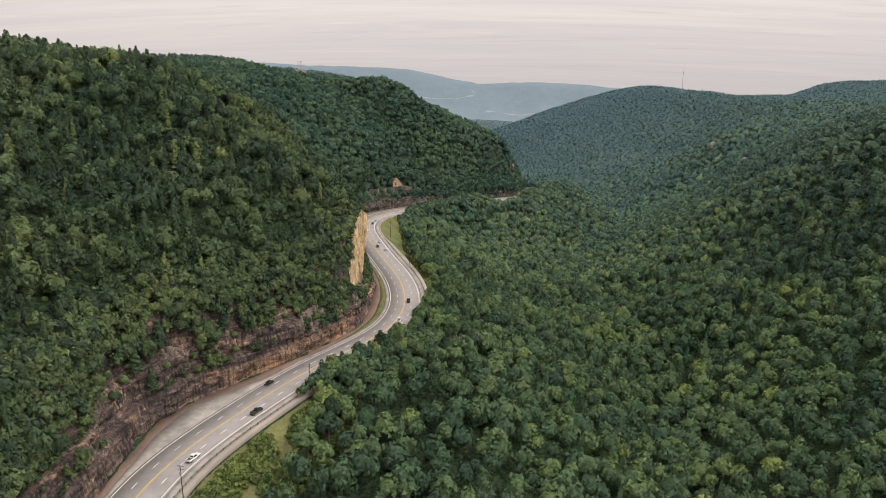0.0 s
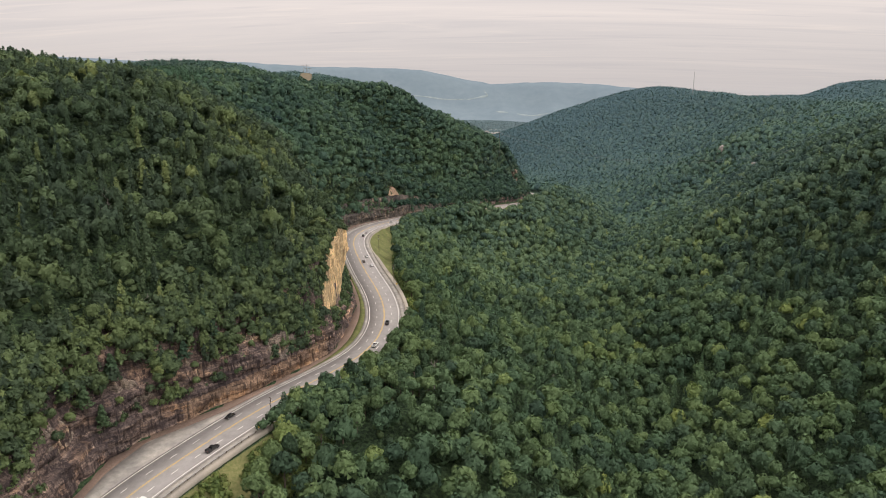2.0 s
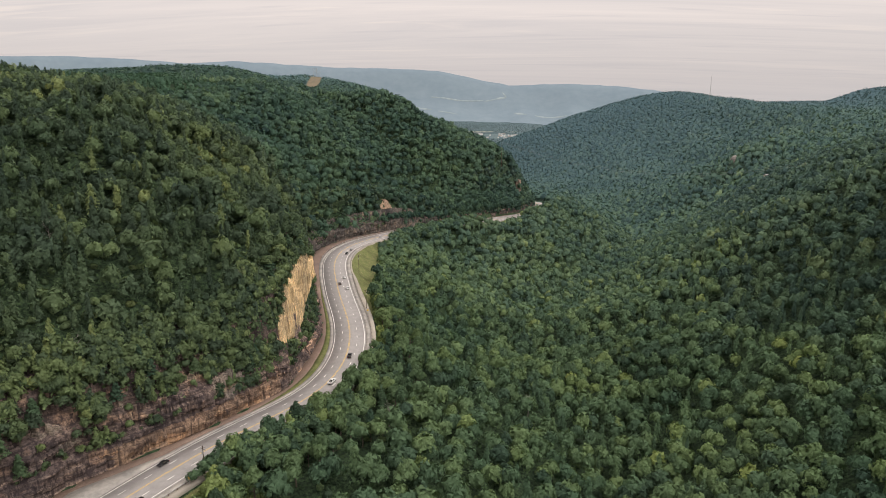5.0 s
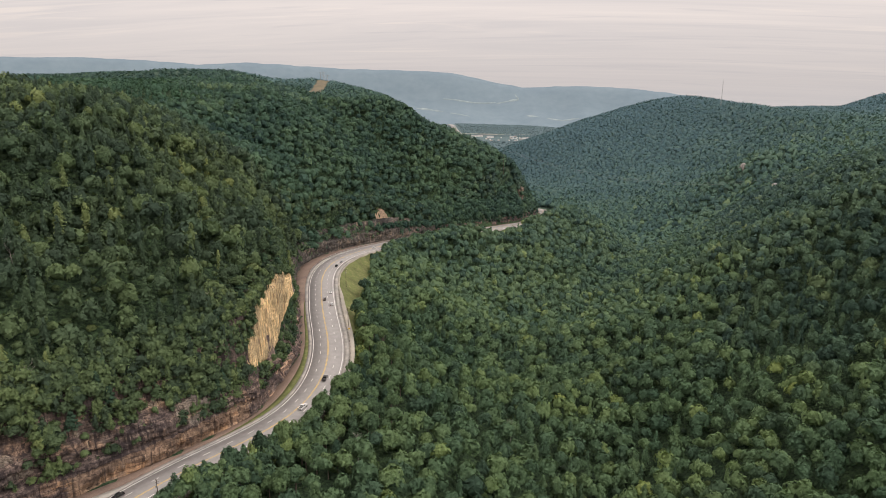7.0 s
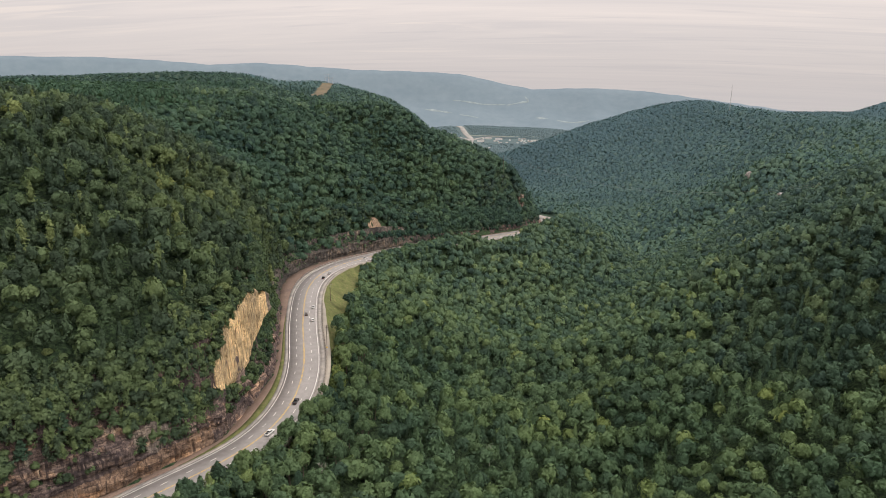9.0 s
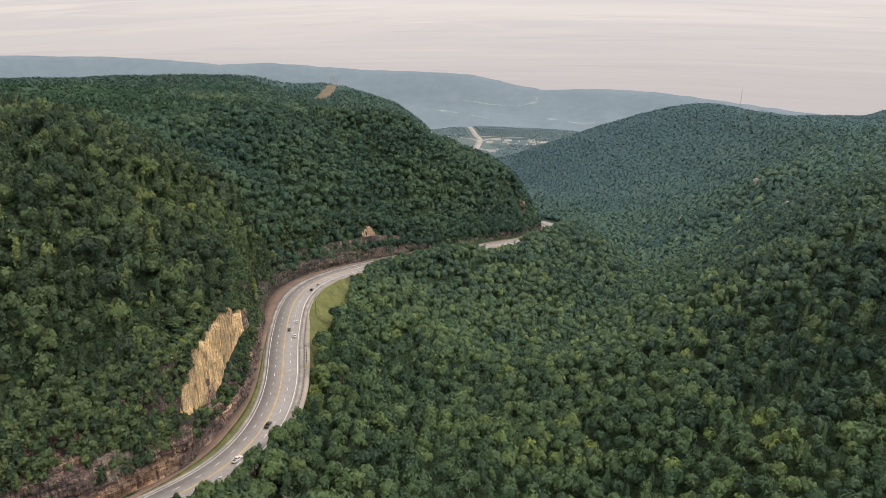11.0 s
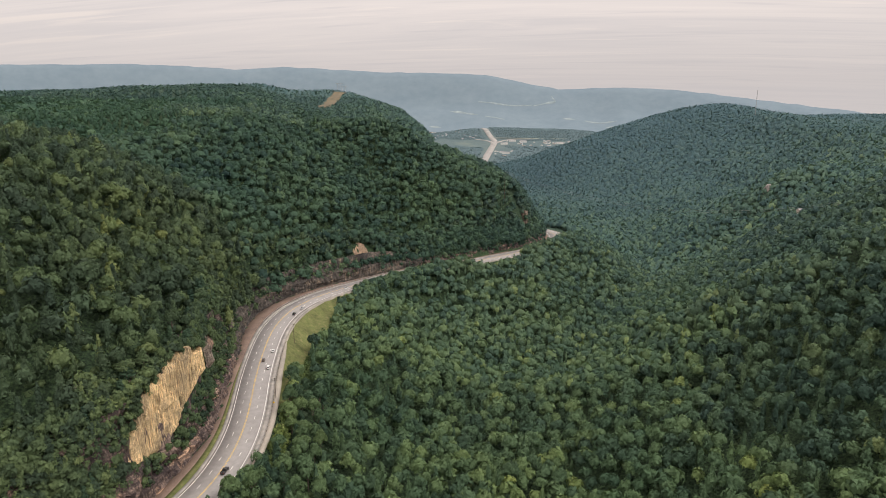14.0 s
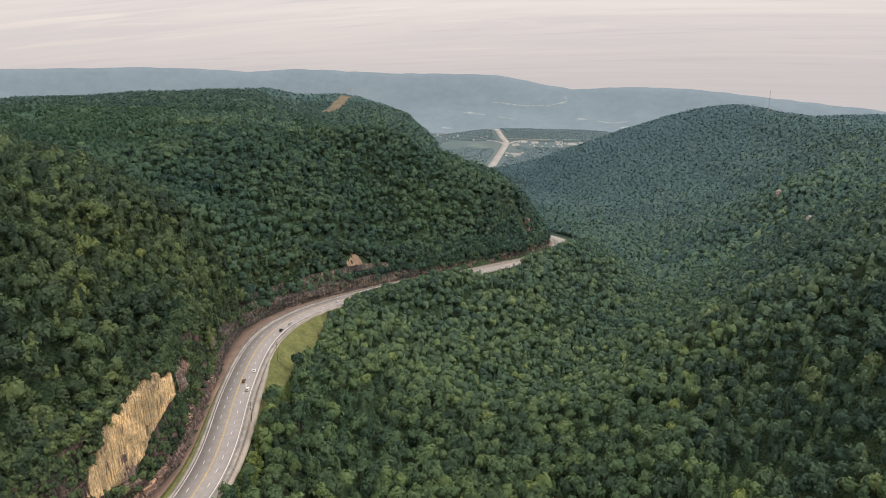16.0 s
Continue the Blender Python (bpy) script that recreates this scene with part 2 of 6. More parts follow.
def ground_material():
    m, n, l, b = material("forest_floor", 0.95, 0.1)
    f, g = noise_node(n, l, 0.7, 7, 0.65), noise_node(n, l, 0.03, 3)
    c = ramp(n, l, f, [(0.33, (0.014, 0.024, 0.015)), (0.48, (0.036, 0.060, 0.034)), (0.62, (0.070, 0.112, 0.055)), (0.75, (0.105, 0.150, 0.070))])
    c = mix(n, l, 1.0, c, ramp(n, l, g, [(0.3, (0.75, 0.78, 0.8)), (0.7, (1.1, 1.08, 1.0))]), "MULTIPLY")
    geo = n.new("ShaderNodeNewGeometry")
    sep = n.new("ShaderNodeSeparateXYZ")
    l.new(geo.outputs["Position"], sep.inputs[0])
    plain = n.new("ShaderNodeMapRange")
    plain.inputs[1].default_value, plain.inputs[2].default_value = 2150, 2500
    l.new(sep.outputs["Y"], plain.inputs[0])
    # haze painted into the floor under the far woods, bluer with y
    haze_reach = n.new("ShaderNodeMapRange")
    haze_reach.inputs[1].default_value, haze_reach.inputs[2].default_value = 900, 1600
    l.new(sep.outputs["Y"], haze_reach.inputs[0])
    c = mix(n, l, haze_reach.outputs[0], c, ramp(n, l, f, [(0.3, (0.066, 0.112, 0.112)), (0.7, (0.092, 0.146, 0.142))]))
    # patches of field and wood on the plain, blue haze in their colours
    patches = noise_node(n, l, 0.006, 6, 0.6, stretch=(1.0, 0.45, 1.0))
    hazy_meadow = ramp(n, l, patches, [(0.30, (0.084, 0.124, 0.132)), (0.50, (0.098, 0.138, 0.143)), (0.60, (0.120, 0.158, 0.152)), (0.72, (0.19, 0.215, 0.185))])
    c = mix(n, l, plain.outputs[0], c, hazy_meadow)
    l.new(c, b.inputs["Base Color"])
    bump(n, l, b, f, 1.0, 1.6)
    return m


def rock_material(name, stops, stain, scale=1.0, start=0.47, beds_dark=0.39, patchy=0.75):
    m, n, l, b = material(name, 0.9, 0.25)
    beds = noise_node(n, l, 0.35 * scale, 6, 0.6, stretch=(0.25, 0.25, 2.2))
    fine = noise_node(n, l, 1.3 * scale, 8, 0.7)
    streak = noise_node(n, l, 0.7 * scale, 6, 0.65, stretch=(1.0, 1.0, 0.10))
    big = noise_node(n, l, 0.05 * scale, 3)
    c = ramp(n, l, beds, stops)
    c = mix(n, l, 1.0, c, ramp(n, l, fine, [(0.28, (0.42, 0.42, 0.43)), (0.55, (1.0, 1.0, 1.0)), (0.75, (1.5, 1.48, 1.42))]), "MULTIPLY")
    joints = noise_node(n, l, 0.55 * scale, 5, 0.7, stretch=(1.5, 1.5, 0.13))
    c = mix(n, l, 1.0, c, ramp(n, l, joints, [(0.34, (0.50, 0.47, 0.48)), (0.5, (0.95, 0.93, 0.93)), (0.66, (1.38, 1.34, 1.30))]), "MULTIPLY")
    lines = noise_node(n, l, 1.1 * scale, 4, 0.6, stretch=(0.10, 0.10, 2.6))
    c = mix(n, l, 1.0, c, ramp(n, l, lines, [(0.36, (beds_dark, beds_dark, beds_dark)), (0.45, (1, 1, 1))]), "MULTIPLY")
    patch = noise_node(n, l, 0.11 * scale, 3, 0.5, stretch=(1.0, 1.0, 1.6))
    c = mix(n, l, ramp(n, l, patch, [(0.56, (0, 0, 0)), (0.63, (patchy, patchy, patchy))]), c, mix(n, l, 1.0, c, (1.9, 1.7, 1.4), "MULTIPLY"))
    c = mix(n, l, ramp(n, l, streak, [(start, (0, 0, 0)), (start + 0.08, (0.92, 0.92, 0.92))]), c, stain)
    c = mix(n, l, 1.0, c, ramp(n, l, big, [(0.35, (0.65, 0.65, 0.68)), (0.65, (1.35, 1.28, 1.2))]), "MULTIPLY")
    l.new(c, b.inputs["Base Color"])
    bump(n, l, b, fine, 1.0, 0.6)
    return m


GROUND = ground_material()
ROCK = rock_material("grey_brown_rock", [(0.25, (0.054, 0.045, 0.045)), (0.42, (0.103, 0.083, 0.080)), (0.57, (0.187, 0.149, 0.132)), (0.72, (0.414, 0.328, 0.262))], (0.042, 0.033, 0.034), 1.0, 0.50)
SAND_ROCK = rock_material("yellow_sandstone", [(0.2, (0.615, 0.468, 0.270)), (0.5, (0.763, 0.603, 0.355)), (0.8, (0.848, 0.702, 0.455))], (0.19, 0.13, 0.08), 1.7, 0.56, 0.85, 0.0)
DARK_ROCK = rock_material("dark_grey_rock", [(0.25, (0.048, 0.046, 0.043)), (0.42, (0.088, 0.082, 0.076)), (0.58, (0.145, 0.132, 0.118)), (0.75, (0.25, 0.225, 0.195))], (0.040, 0.038, 0.036))
PALE_ROCK = rock_material("pale_tan_rock", [(0.2, (0.171, 0.149, 0.123)), (0.5, (0.261, 0.229, 0.194)), (0.8, (0.362, 0.328, 0.297))], (0.085, 0.072, 0.064), 1.0, 0.55)
WHITE_ROCK = rock_material("pale_grey_rock", [(0.2, (0.34, 0.33, 0.32)), (0.5, (0.48, 0.46, 0.44)), (0.8, (0.58, 0.56, 0.54))], (0.16, 0.15, 0.14), 1.0, 0.58, 0.7, 0.0)
NOSE_ROCK = rock_material("pinkish_tan_rock", [(0.2, (0.158, 0.124, 0.102)), (0.5, (0.238, 0.198, 0.164)), (0.8, (0.317, 0.279, 0.235))], (0.079, 0.066, 0.058), 1.0, 0.56)
BENCH_ROCK = rock_material("tan_bench_rock", [(0.22, (0.118, 0.085, 0.067)), (0.42, (0.207, 0.148, 0.110)), (0.6, (0.319, 0.234, 0.168)), (0.78, (0.470, 0.376, 0.280))], (0.073, 0.055, 0.047), 1.0, 0.53)
SOIL = rock_material("pale_orange_soil", [(0.2, (0.27, 0.19, 0.13)), (0.5, (0.39, 0.29, 0.205)), (0.8, (0.50, 0.40, 0.30))], (0.20, 0.145, 0.10), 1.6, 0.55, 0.6, 0.0)


def asphalt_material():
    m, n, l, b = material("worn_asphalt", 0.85, 0.3)
    f, g, big = noise_node(n, l, 6.0, 6), noise_node(n, l, 0.35, 4), noise_node(n, l, 0.03, 3)
    c = ramp(n, l, f, [(0.3, (0.238, 0.227, 0.217)), (0.7, (0.304, 0.288, 0.276))])
    c = mix(n, l, 1.0, c, ramp(n, l, g, [(0.3, (0.88, 0.88, 0.88)), (0.7, (1.1, 1.1, 1.1))]), "MULTIPLY")
    c = mix(n, l, 1.0, c, ramp(n, l, big, [(0.3, (0.9, 0.9, 0.9)), (0.7, (1.08, 1.08, 1.08))]), "MULTIPLY")
    l.new(c, b.inputs["Base Color"])
    bump(n, l, b, f, 0.3, 0.02)
    return m


def speckled(name, stops, scale, rough=0.95, big=0.05):
    m, n, l, b = material(name, rough, 0.15)
    f, g = noise_node(n, l, scale, 8, 0.7), noise_node(n, l, big, 4)
    c = ramp(n, l, f, stops)
    c = mix(n, l, 1.0, c, ramp(n, l, g, [(0.3, (0.75, 0.75, 0.75)), (0.7, (1.25, 1.22, 1.15))]), "MULTIPLY")
    l.new(c, b.inputs["Base Color"])
    bump(n, l, b, f, 0.6, 0.1)
    return m


ASPHALT = asphalt_material()
SHOULDER = speckled("paved_shoulder", [(0.3, (0.23, 0.22, 0.208)), (0.5, (0.29, 0.278, 0.262)), (0.7, (0.35, 0.335, 0.315))], 0.5, big=0.12)
GRAVEL = speckled("pale_gravel", [(0.3, (0.25, 0.23, 0.20)), (0.7, (0.37, 0.345, 0.308))], 2.5)
DIRT = speckled("brown_dirt", [(0.3, (0.135, 0.099, 0.080)), (0.7, (0.243, 0.182, 0.154))], 1.5)
GRASS = speckled("mown_grass", [(0.28, (0.067, 0.085, 0.031)), (0.5, (0.116, 0.133, 0.051)), (0.72, (0.194, 0.173, 0.092))], 0.45, big=0.09)
DRY_GRASS = speckled("rough_grass", [(0.3, (0.090, 0.107, 0.038)), (0.7, (0.185, 0.180, 0.088))], 0.8)
BROWN_GRASS = speckled("dry_brown_grass", [(0.3, (0.100, 0.088, 0.060)), (0.7, (0.165, 0.140, 0.098))], 0.15, big=0.02)
WHITE_PAINT = simple("white_road_paint", (0.72, 0.70, 0.66), 0.7, 0.3, vary=0.12, size=2)
YELLOW_PAINT = simple("yellow_road_paint", (0.62, 0.42, 0.11), 0.7, 0.3, vary=0.12, size=2)

# ---------------------------------------------------------------- the lie of the land
# centre line of the road: x, y, z
ROAD = np.array([
    (-70.0, -80.0, -9.7), (-88.0, 10.0, -8.7), (-99.0, 88.0, -7.5), (-104.6, 151.0, -5.7), (-102.9, 194.2, -3.5), (-87.8, 234.2, -1.3),
    (-66.5, 272.8, 1.0), (-42.3, 309.2, 3.2), (-35.2, 348.7, 5.1), (-43.0, 390.4, 7.0), (-57.9, 431.8, 8.5), (-72.0, 473.6, 9.1),
    (-83.5, 515.8, 8.4), (-87.6, 559.1, 6.8), (-80.8, 602.2, 4.1), (-65.3, 644.2, 0.5), (-47.7, 686.3, -3.8), (-28.6, 728.0, -8.5),
    (-5.4, 767.5, -13.5), (17.3, 806.1, -18.4), (37.1, 844.3, -22.8), (57.2, 881.7, -27.0), (76.0, 919.8, -31.1), (90.6, 960.0, -35.2),
    (100.5, 1001.5, -39.2), (102.1, 1044.2, -43.2), (95.6, 1087.5, -47.3), (70.0, 1122.0, -50.0), (35.0, 1175.0, -56.0), (-15.0, 1245.0, -63.0),
    (-70.0, 1340.0, -70.0), (-120.0, 1480.0, -78.0), (-160.0, 1650.0, -86.0), (-185.0, 1850.0, -94.0), (-195.0, 2080.0, -100.0)])
ROAD_START = 3


def curve_through(knots, per):
    """A smooth curve (natural cubic) through the knots, with so many steps between two of them."""
    n = len(knots)
    a, b = np.zeros((n, n)), np.zeros((n, 3))
    a[0, 0] = a[-1, -1] = 1
    for i in range(1, n - 1):
        a[i, i - 1:i + 2] = 1, 4, 1
        b[i] = 6 * (knots[i + 1] - 2 * knots[i] + knots[i - 1])
    m = np.linalg.solve(a, b)
    u = np.linspace(0, n - 1, (n - 1) * per + 1)
    i = np.clip(u.astype(int), 0, n - 2)
    t = (u - i)[:, None]
    return knots[i] * (1 - t) + knots[i + 1] * t - (t * (1 - t) * (2 - t) * m[i] + t * (1 - t) * (1 + t) * m[i + 1]) / 6


LINE = curve_through(ROAD, 20)
STEP = np.linalg.norm(np.diff(LINE[:, :2], axis=0), axis=1)
ALONG = np.concatenate([[0], np.cumsum(STEP)])
ALONG = ALONG - ALONG[ROAD_START * 20]
TANGENT = np.gradient(LINE, axis=0)[:, :2]
TANGENT = TANGENT / np.linalg.norm(TANGENT, axis=1)[:, None]
SIDE = np.stack([TANGENT[:, 1], -TANGENT[:, 0]], 1)


def road_at(s):
    """Place, direction and right-hand side of the road s metres along."""
    s = np.asarray(s, float)
    p = np.stack([np.interp(s, ALONG, LINE[:, k]) for k in range(3)], -1)
    r = np.stack([np.interp(s, ALONG, SIDE[:, k]) for k in range(2)], -1)
    return p, r / np.linalg.norm(r, axis=-1, keepdims=True)


def road_coords(x, y):
    """Metres along the road, metres to its right (left is negative) and the road's height there."""
    pts = np.stack([np.ravel(x), np.ravel(y)], 1)
    idx = np.zeros(len(pts), int)
    coarse = LINE[::4, :2]
    for k in range(0, len(pts), 20000):
        q = pts[k:k + 20000]
        j = ((q[:, None, :] - coarse[None]) ** 2).sum(2).argmin(1) * 4
        best, bi = np.full(len(q), 1e18), j
        for o in range(-4, 5):
            jj = np.clip(j + o, 0, len(LINE) - 1)
            d = ((q - LINE[jj, :2]) ** 2).sum(1)
            bi = np.where(d < best, jj, bi)
            best = np.minimum(d, best)
        idx[k:k + 20000] = bi
    w = pts - LINE[idx, :2]
    off = (w * SIDE[idx]).sum(1)
    lon = (w * TANGENT[idx]).sum(1)
    dist = np.hypot(off, lon)
    off = np.where(off < 0, -dist, dist)
    shape = np.shape(x)
    return (ALONG[idx] + np.clip(lon, -2, 2)).reshape(shape), off.reshape(shape), LINE[idx, 2].reshape(shape)


CREEK = curve_through(np.array([(60, -200, -62), (95, 150, -66), (116, 350, -68), (122, 480, -70), (110, 600, -72), (150, 760, -74),
                                (215, 930, -77), (235, 1100, -80), (190, 1350, -84), (90, 1650, -90), (-60, 2000, -97), (-200, 2400, -104),
                                (-330, 2900, -108)]), 16)


def creek_coords(x, y):
    pts = np.stack([np.ravel(x), np.ravel(y)], 1)
    idx = np.zeros(len(pts), int)
    for k in range(0, len(pts), 20000):
        idx[k:k + 20000] = ((pts[k:k + 20000, None, :] - CREEK[None, :, :2]) ** 2).sum(2).argmin(1)
    tan = np.gradient(CREEK, axis=0)[:, :2]
    tan = tan / np.linalg.norm(tan, axis=1)[:, None]
    w = pts - CREEK[idx, :2]
    off = w[:, 0] * tan[idx, 1] - w[:, 1] * tan[idx, 0]
    dist = np.hypot(w[:, 0], w[:, 1])
    shape = np.shape(x)
    return idx.reshape(shape), np.where(off < 0, -dist, dist).reshape(shape), CREEK[idx, 2].reshape(shape)


def cliff_foot(s):
    """How far left of the centre line the rock begins."""
    return np.interp(s, [-250, 20, 33, 50, 65, 82, 104, 133, 157, 177, 207, 240, 266, 300, 343, 390, 421, 455, 488, 560, 1300],
                     [14, 12.5, 13, 19, 25, 24, 18, 14, 14.6, 16, 19, 16.5, 15, 14, 15, 20, 22, 20.5, 18, 15, 14])


# stretches of the road over which the rock of the upper tier stands free
UPPER_FACES = [(44, 64), (72, 92), (97, 112), (124, 145)]


def rise(e2, s, zr):
    """How high the hillside stands over the road, e2 metres behind the foot of the rock."""
    steps = [0, 1.2, 3.2, 4.4, 6, 8, 9.5, 13, 25, 45, 85, 135, 235, 400]
    first = np.interp(e2, steps, [0, 9, 9.6, 16.5, 17.5, 19.5, 22.5, 31, 47, 60, 76, 98, 128, 150])
    second = np.interp(e2, steps, [0, 5, 6, 9.5, 12, 19, 43, 46, 54, 65, 84, 104, 130, 150])
    third = np.interp(e2, steps, [0, 9, 10, 11.3, 14, 20, 26, 34, 48, 68, 91, 113, 130, 150])
    fourth = np.interp(e2, steps, [0, 5, 6, 6.9, 8, 10, 12, 16, 27, 42, 62, 84, 110, 145])
    k1, k2, k3 = smooth(138, 180, s), smooth(310, 390, s), smooth(560, 660, s)
    return (((first * (1 - k1) + second * k1) * (1 - k2) + third * k2) * (1 - k3) + fourth * k3) * np.clip((136 - zr) / 132, 1, 2)


# knolls and hollows of the slopes: x, y, radius, height
KNOLLS = [(-20, 280, 55, 13), (-140, 360, 35, -5), (-200, 440, 35, 12), (300, 460, 35, 25), (140, 460, 35, 14), (160, 480, 55, 4), (40, 480, 35, -11),
          (-160, 540, 55, 17), (120, 560, 35, 16), (280, 580, 35, -21), (-40, 620, 35, 20), (-40, 700, 80, -32), (420, 740, 80, 42), (-120, 920, 40, 16), (-430, 1130, 150, 9), (-100, 930, 55, 11),
          (60, 940, 80, 26), (280, 1020, 80, -22), (460, 1060, 55, 25)]


def knolls(x, y, off, e):
    """The knolls and hollows, fading out towards the road."""
    total = sum(h * np.exp(-0.5 * ((x - kx) ** 2 + (y - ky) ** 2) / r ** 2) for kx, ky, r, h in KNOLLS)
    return total * np.where(off < 0, smooth(9, 34, e), smooth(18, 50, off))


def land(x, y):
    """Height of the ground."""
    x, y = np.asarray(x, float), np.asarray(y, float)
    s, off, zr = road_coords(x, y)
    ci, coff, zc = creek_coords(x, y)
    # uphill, left of the road
    up = -off
    foot = cliff_foot(s)
    e2 = up - foot
    back = 4.6 * smooth(700, 600, s)
    hill = zr - 0.4 + np.where(e2 > back, rise(np.maximum(e2 - back, 0), s, zr), 0)
    hill = hill + smooth(25, 90, up) * (6 * vnoise(x, y, 75, 1) + 3 * vnoise(x, y, 33, 2))
    top = 132 + (22 * smooth(950, 1400, y) - 26 * smooth(-650, -1250, x)) + 17 * smooth(-200, -330, x) * smooth(760, 560, y) + 11 * smooth(-190, -300, x) * smooth(560, 800, y) + 5 * vnoise(x, y, 160, 3) + 3 * vnoise(x, y, 70, 4)
    left = np.where(hill > top - 15, top - 15 * np.exp(-(hill - top + 15) / 15), hill)
    # a dip in the brow, and the shoulder behind it that carries the power line
    left = left - 13 * np.exp(-0.5 * (((x + 200) / 95) ** 2 + ((y - 1045) / 70) ** 2))
    left = left - 16 * np.exp(-0.5 * (((x + 305) / 60) ** 2 + ((y - 1235) / 100) ** 2))
    sx, sz = np.interp(y, [1000, 1040, 1350, 1560, 1800], [-120, -185, -240, -385, -520]), np.interp(y, [980, 1040, 1200, 1350, 1560, 1750, 2000], [40, 100, 113, 121, 143, 138, 60])
    d = np.maximum(x - sx, 0)
    shoulder = sz - 0.29 * d - 0.9 * np.maximum(d - 95, 0) + 2 * vnoise(x, y, 45, 9)
    left = np.maximum(left, zr + (shoulder - zr) * smooth(15, 110, up) * smooth(1000, 1060, y))
    # downhill, from the road to the creek
    t = np.clip((off - 13) / np.maximum(off - 13 + np.abs(coff), 1), 0, 1)
    bank = zr - 0.4 + (zc - zr) * t ** (0.8 + 0.8 * smooth(600, 740, y)) + smooth(0.05, 0.3, t) * 4 * vnoise(x, y, 60, 5)
    # beyond the creek
    c = np.maximum(coff, 0)
    near_rise = np.interp(c, [0, 30, 60, 110, 160, 250, 400, 600, 900], [0, 15, 32, 58, 78, 106, 146, 180, 200])
    far_rise = np.interp(c, [0, 60, 120, 240, 330, 430, 600, 900], [0, 8, 22, 62, 118, 186, 216, 226])
    kf = smooth(1100, 1350, y) * (1 - smooth(1500, 1850, y))
    other = zc + near_rise * (1 + 0.35 * smooth(1000, 1700, y)) * (1 - kf) + far_rise * kf
    # a steep spur runs down to the creek, with a side ravine behind it
    across = (y - 585 - 0.27 * (300 - x)) / np.where(y > 585 + 0.27 * (300 - x), 52, 50)
    other = other + np.interp(c, [20, 60, 90, 115, 145, 190, 300, 500], [-3, 0, 7, 18, 31, 43, 55, 40]) * np.exp(-0.5 * across ** 2)
    across = (y - 905 - 0.35 * (420 - x)) / 60
    other = other + np.interp(c, [60, 150, 230, 350, 500], [0, 10, 26, 34, 20]) * np.exp(-0.5 * across ** 2)
    other = other + smooth(20, 120, c) * (5 * vnoise(x, y, 95, 6) + 3 * vnoise(x, y, 42, 7))
    other = other + 22 * np.exp(-0.5 * (((x - 402) / 50) ** 2 + ((y - 1125) / 45) ** 2))
    cap = 112 - 32 * smooth(480, 640, x) + 42 * smooth(840, 1000, x) + 6 * vnoise(x, y, 200, 8)
    other = np.where(other > cap - 20, cap - 20 * np.exp(-(other - cap + 20) / 20), other)
    h = np.where(coff > 0, other, np.where(off < 0, left, bank))
    h = h + knolls(x, y, off, e2) + 5.5 * smooth(1000, 1130, y) * smooth(40, 90, np.abs(off))
    h = np.where((off < 0) & (up < foot), zr - 0.4, h)
    h = np.where((off >= 0) & (off < 13), zr - 0.4, h)
    # out in the broad valley everything sinks to the plain
    far, right_far = smooth(1650, 2100, y), smooth(1850, 2500, y)
    plain = -112 + 3 * vnoise(x, y, 300, 11) + 38 * np.exp(-((x + 100) / 420) ** 4 - ((y - 3590) / 110) ** 2)
    h = np.where(coff > 0, h * (1 - right_far) + plain * right_far, h * (1 - far) + plain * far)
    return h


def axis(stops):
    out = [stops[0][0]]
    for (a, step), (b, _) in zip(stops[:-1], stops[1:]):
        k = max(1, round((b - a) / step))
        out += list(a + (b - a) * (np.arange(k) + 1) / k)
    return np.array(out)


GX = axis([(-4600, 300), (-1200, 60), (-420, 14), (-160, 4), (140, 10), (420, 20), (900, 60), (1800, 300), (4600, 300)])
GY = axis([(-1500, 250), (-300, 25), (80, 4), (720, 8), (1200, 20), (2600, 80), (4800, 300)])
mx, my = np.meshgrid(GX, GY)
mz = land(mx, my)
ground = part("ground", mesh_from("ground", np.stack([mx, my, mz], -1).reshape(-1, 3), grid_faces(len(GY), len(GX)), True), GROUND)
tagged(ground, "dark leaf-littered forest floor of a wooded gorge", "ground", kind="structure")


def land_at(x, y):
    """The height of the ground sheet as built, between its grid lines."""
    i = np.clip(np.searchsorted(GX, x) - 1, 0, len(GX) - 2)
    j = np.clip(np.searchsorted(GY, y) - 1, 0, len(GY) - 2)
    u, v = (x - GX[i]) / (GX[i + 1] - GX[i]), (y - GY[j]) / (GY[j + 1] - GY[j])
    return (mz[j, i] * (1 - u) + mz[j, i + 1] * u) * (1 - v) + (mz[j + 1, i] * (1 - u) + mz[j + 1, i + 1] * u) * v


def stand_at(x, y):
    """Where a tree's foot is: on the rock beside the road, else on the ground."""
    s, off, zr = road_coords(x, y)
    e = -off - cliff_foot(s)
    on_rock = (off < 0) & (e > 0) & (e < np.where(s > 335, 7, 18)) & (s < 640) & (s > -70)
    return np.where(on_rock, zr - 0.25 + rise(np.maximum(e, 0), s, zr), land_at(x, y))
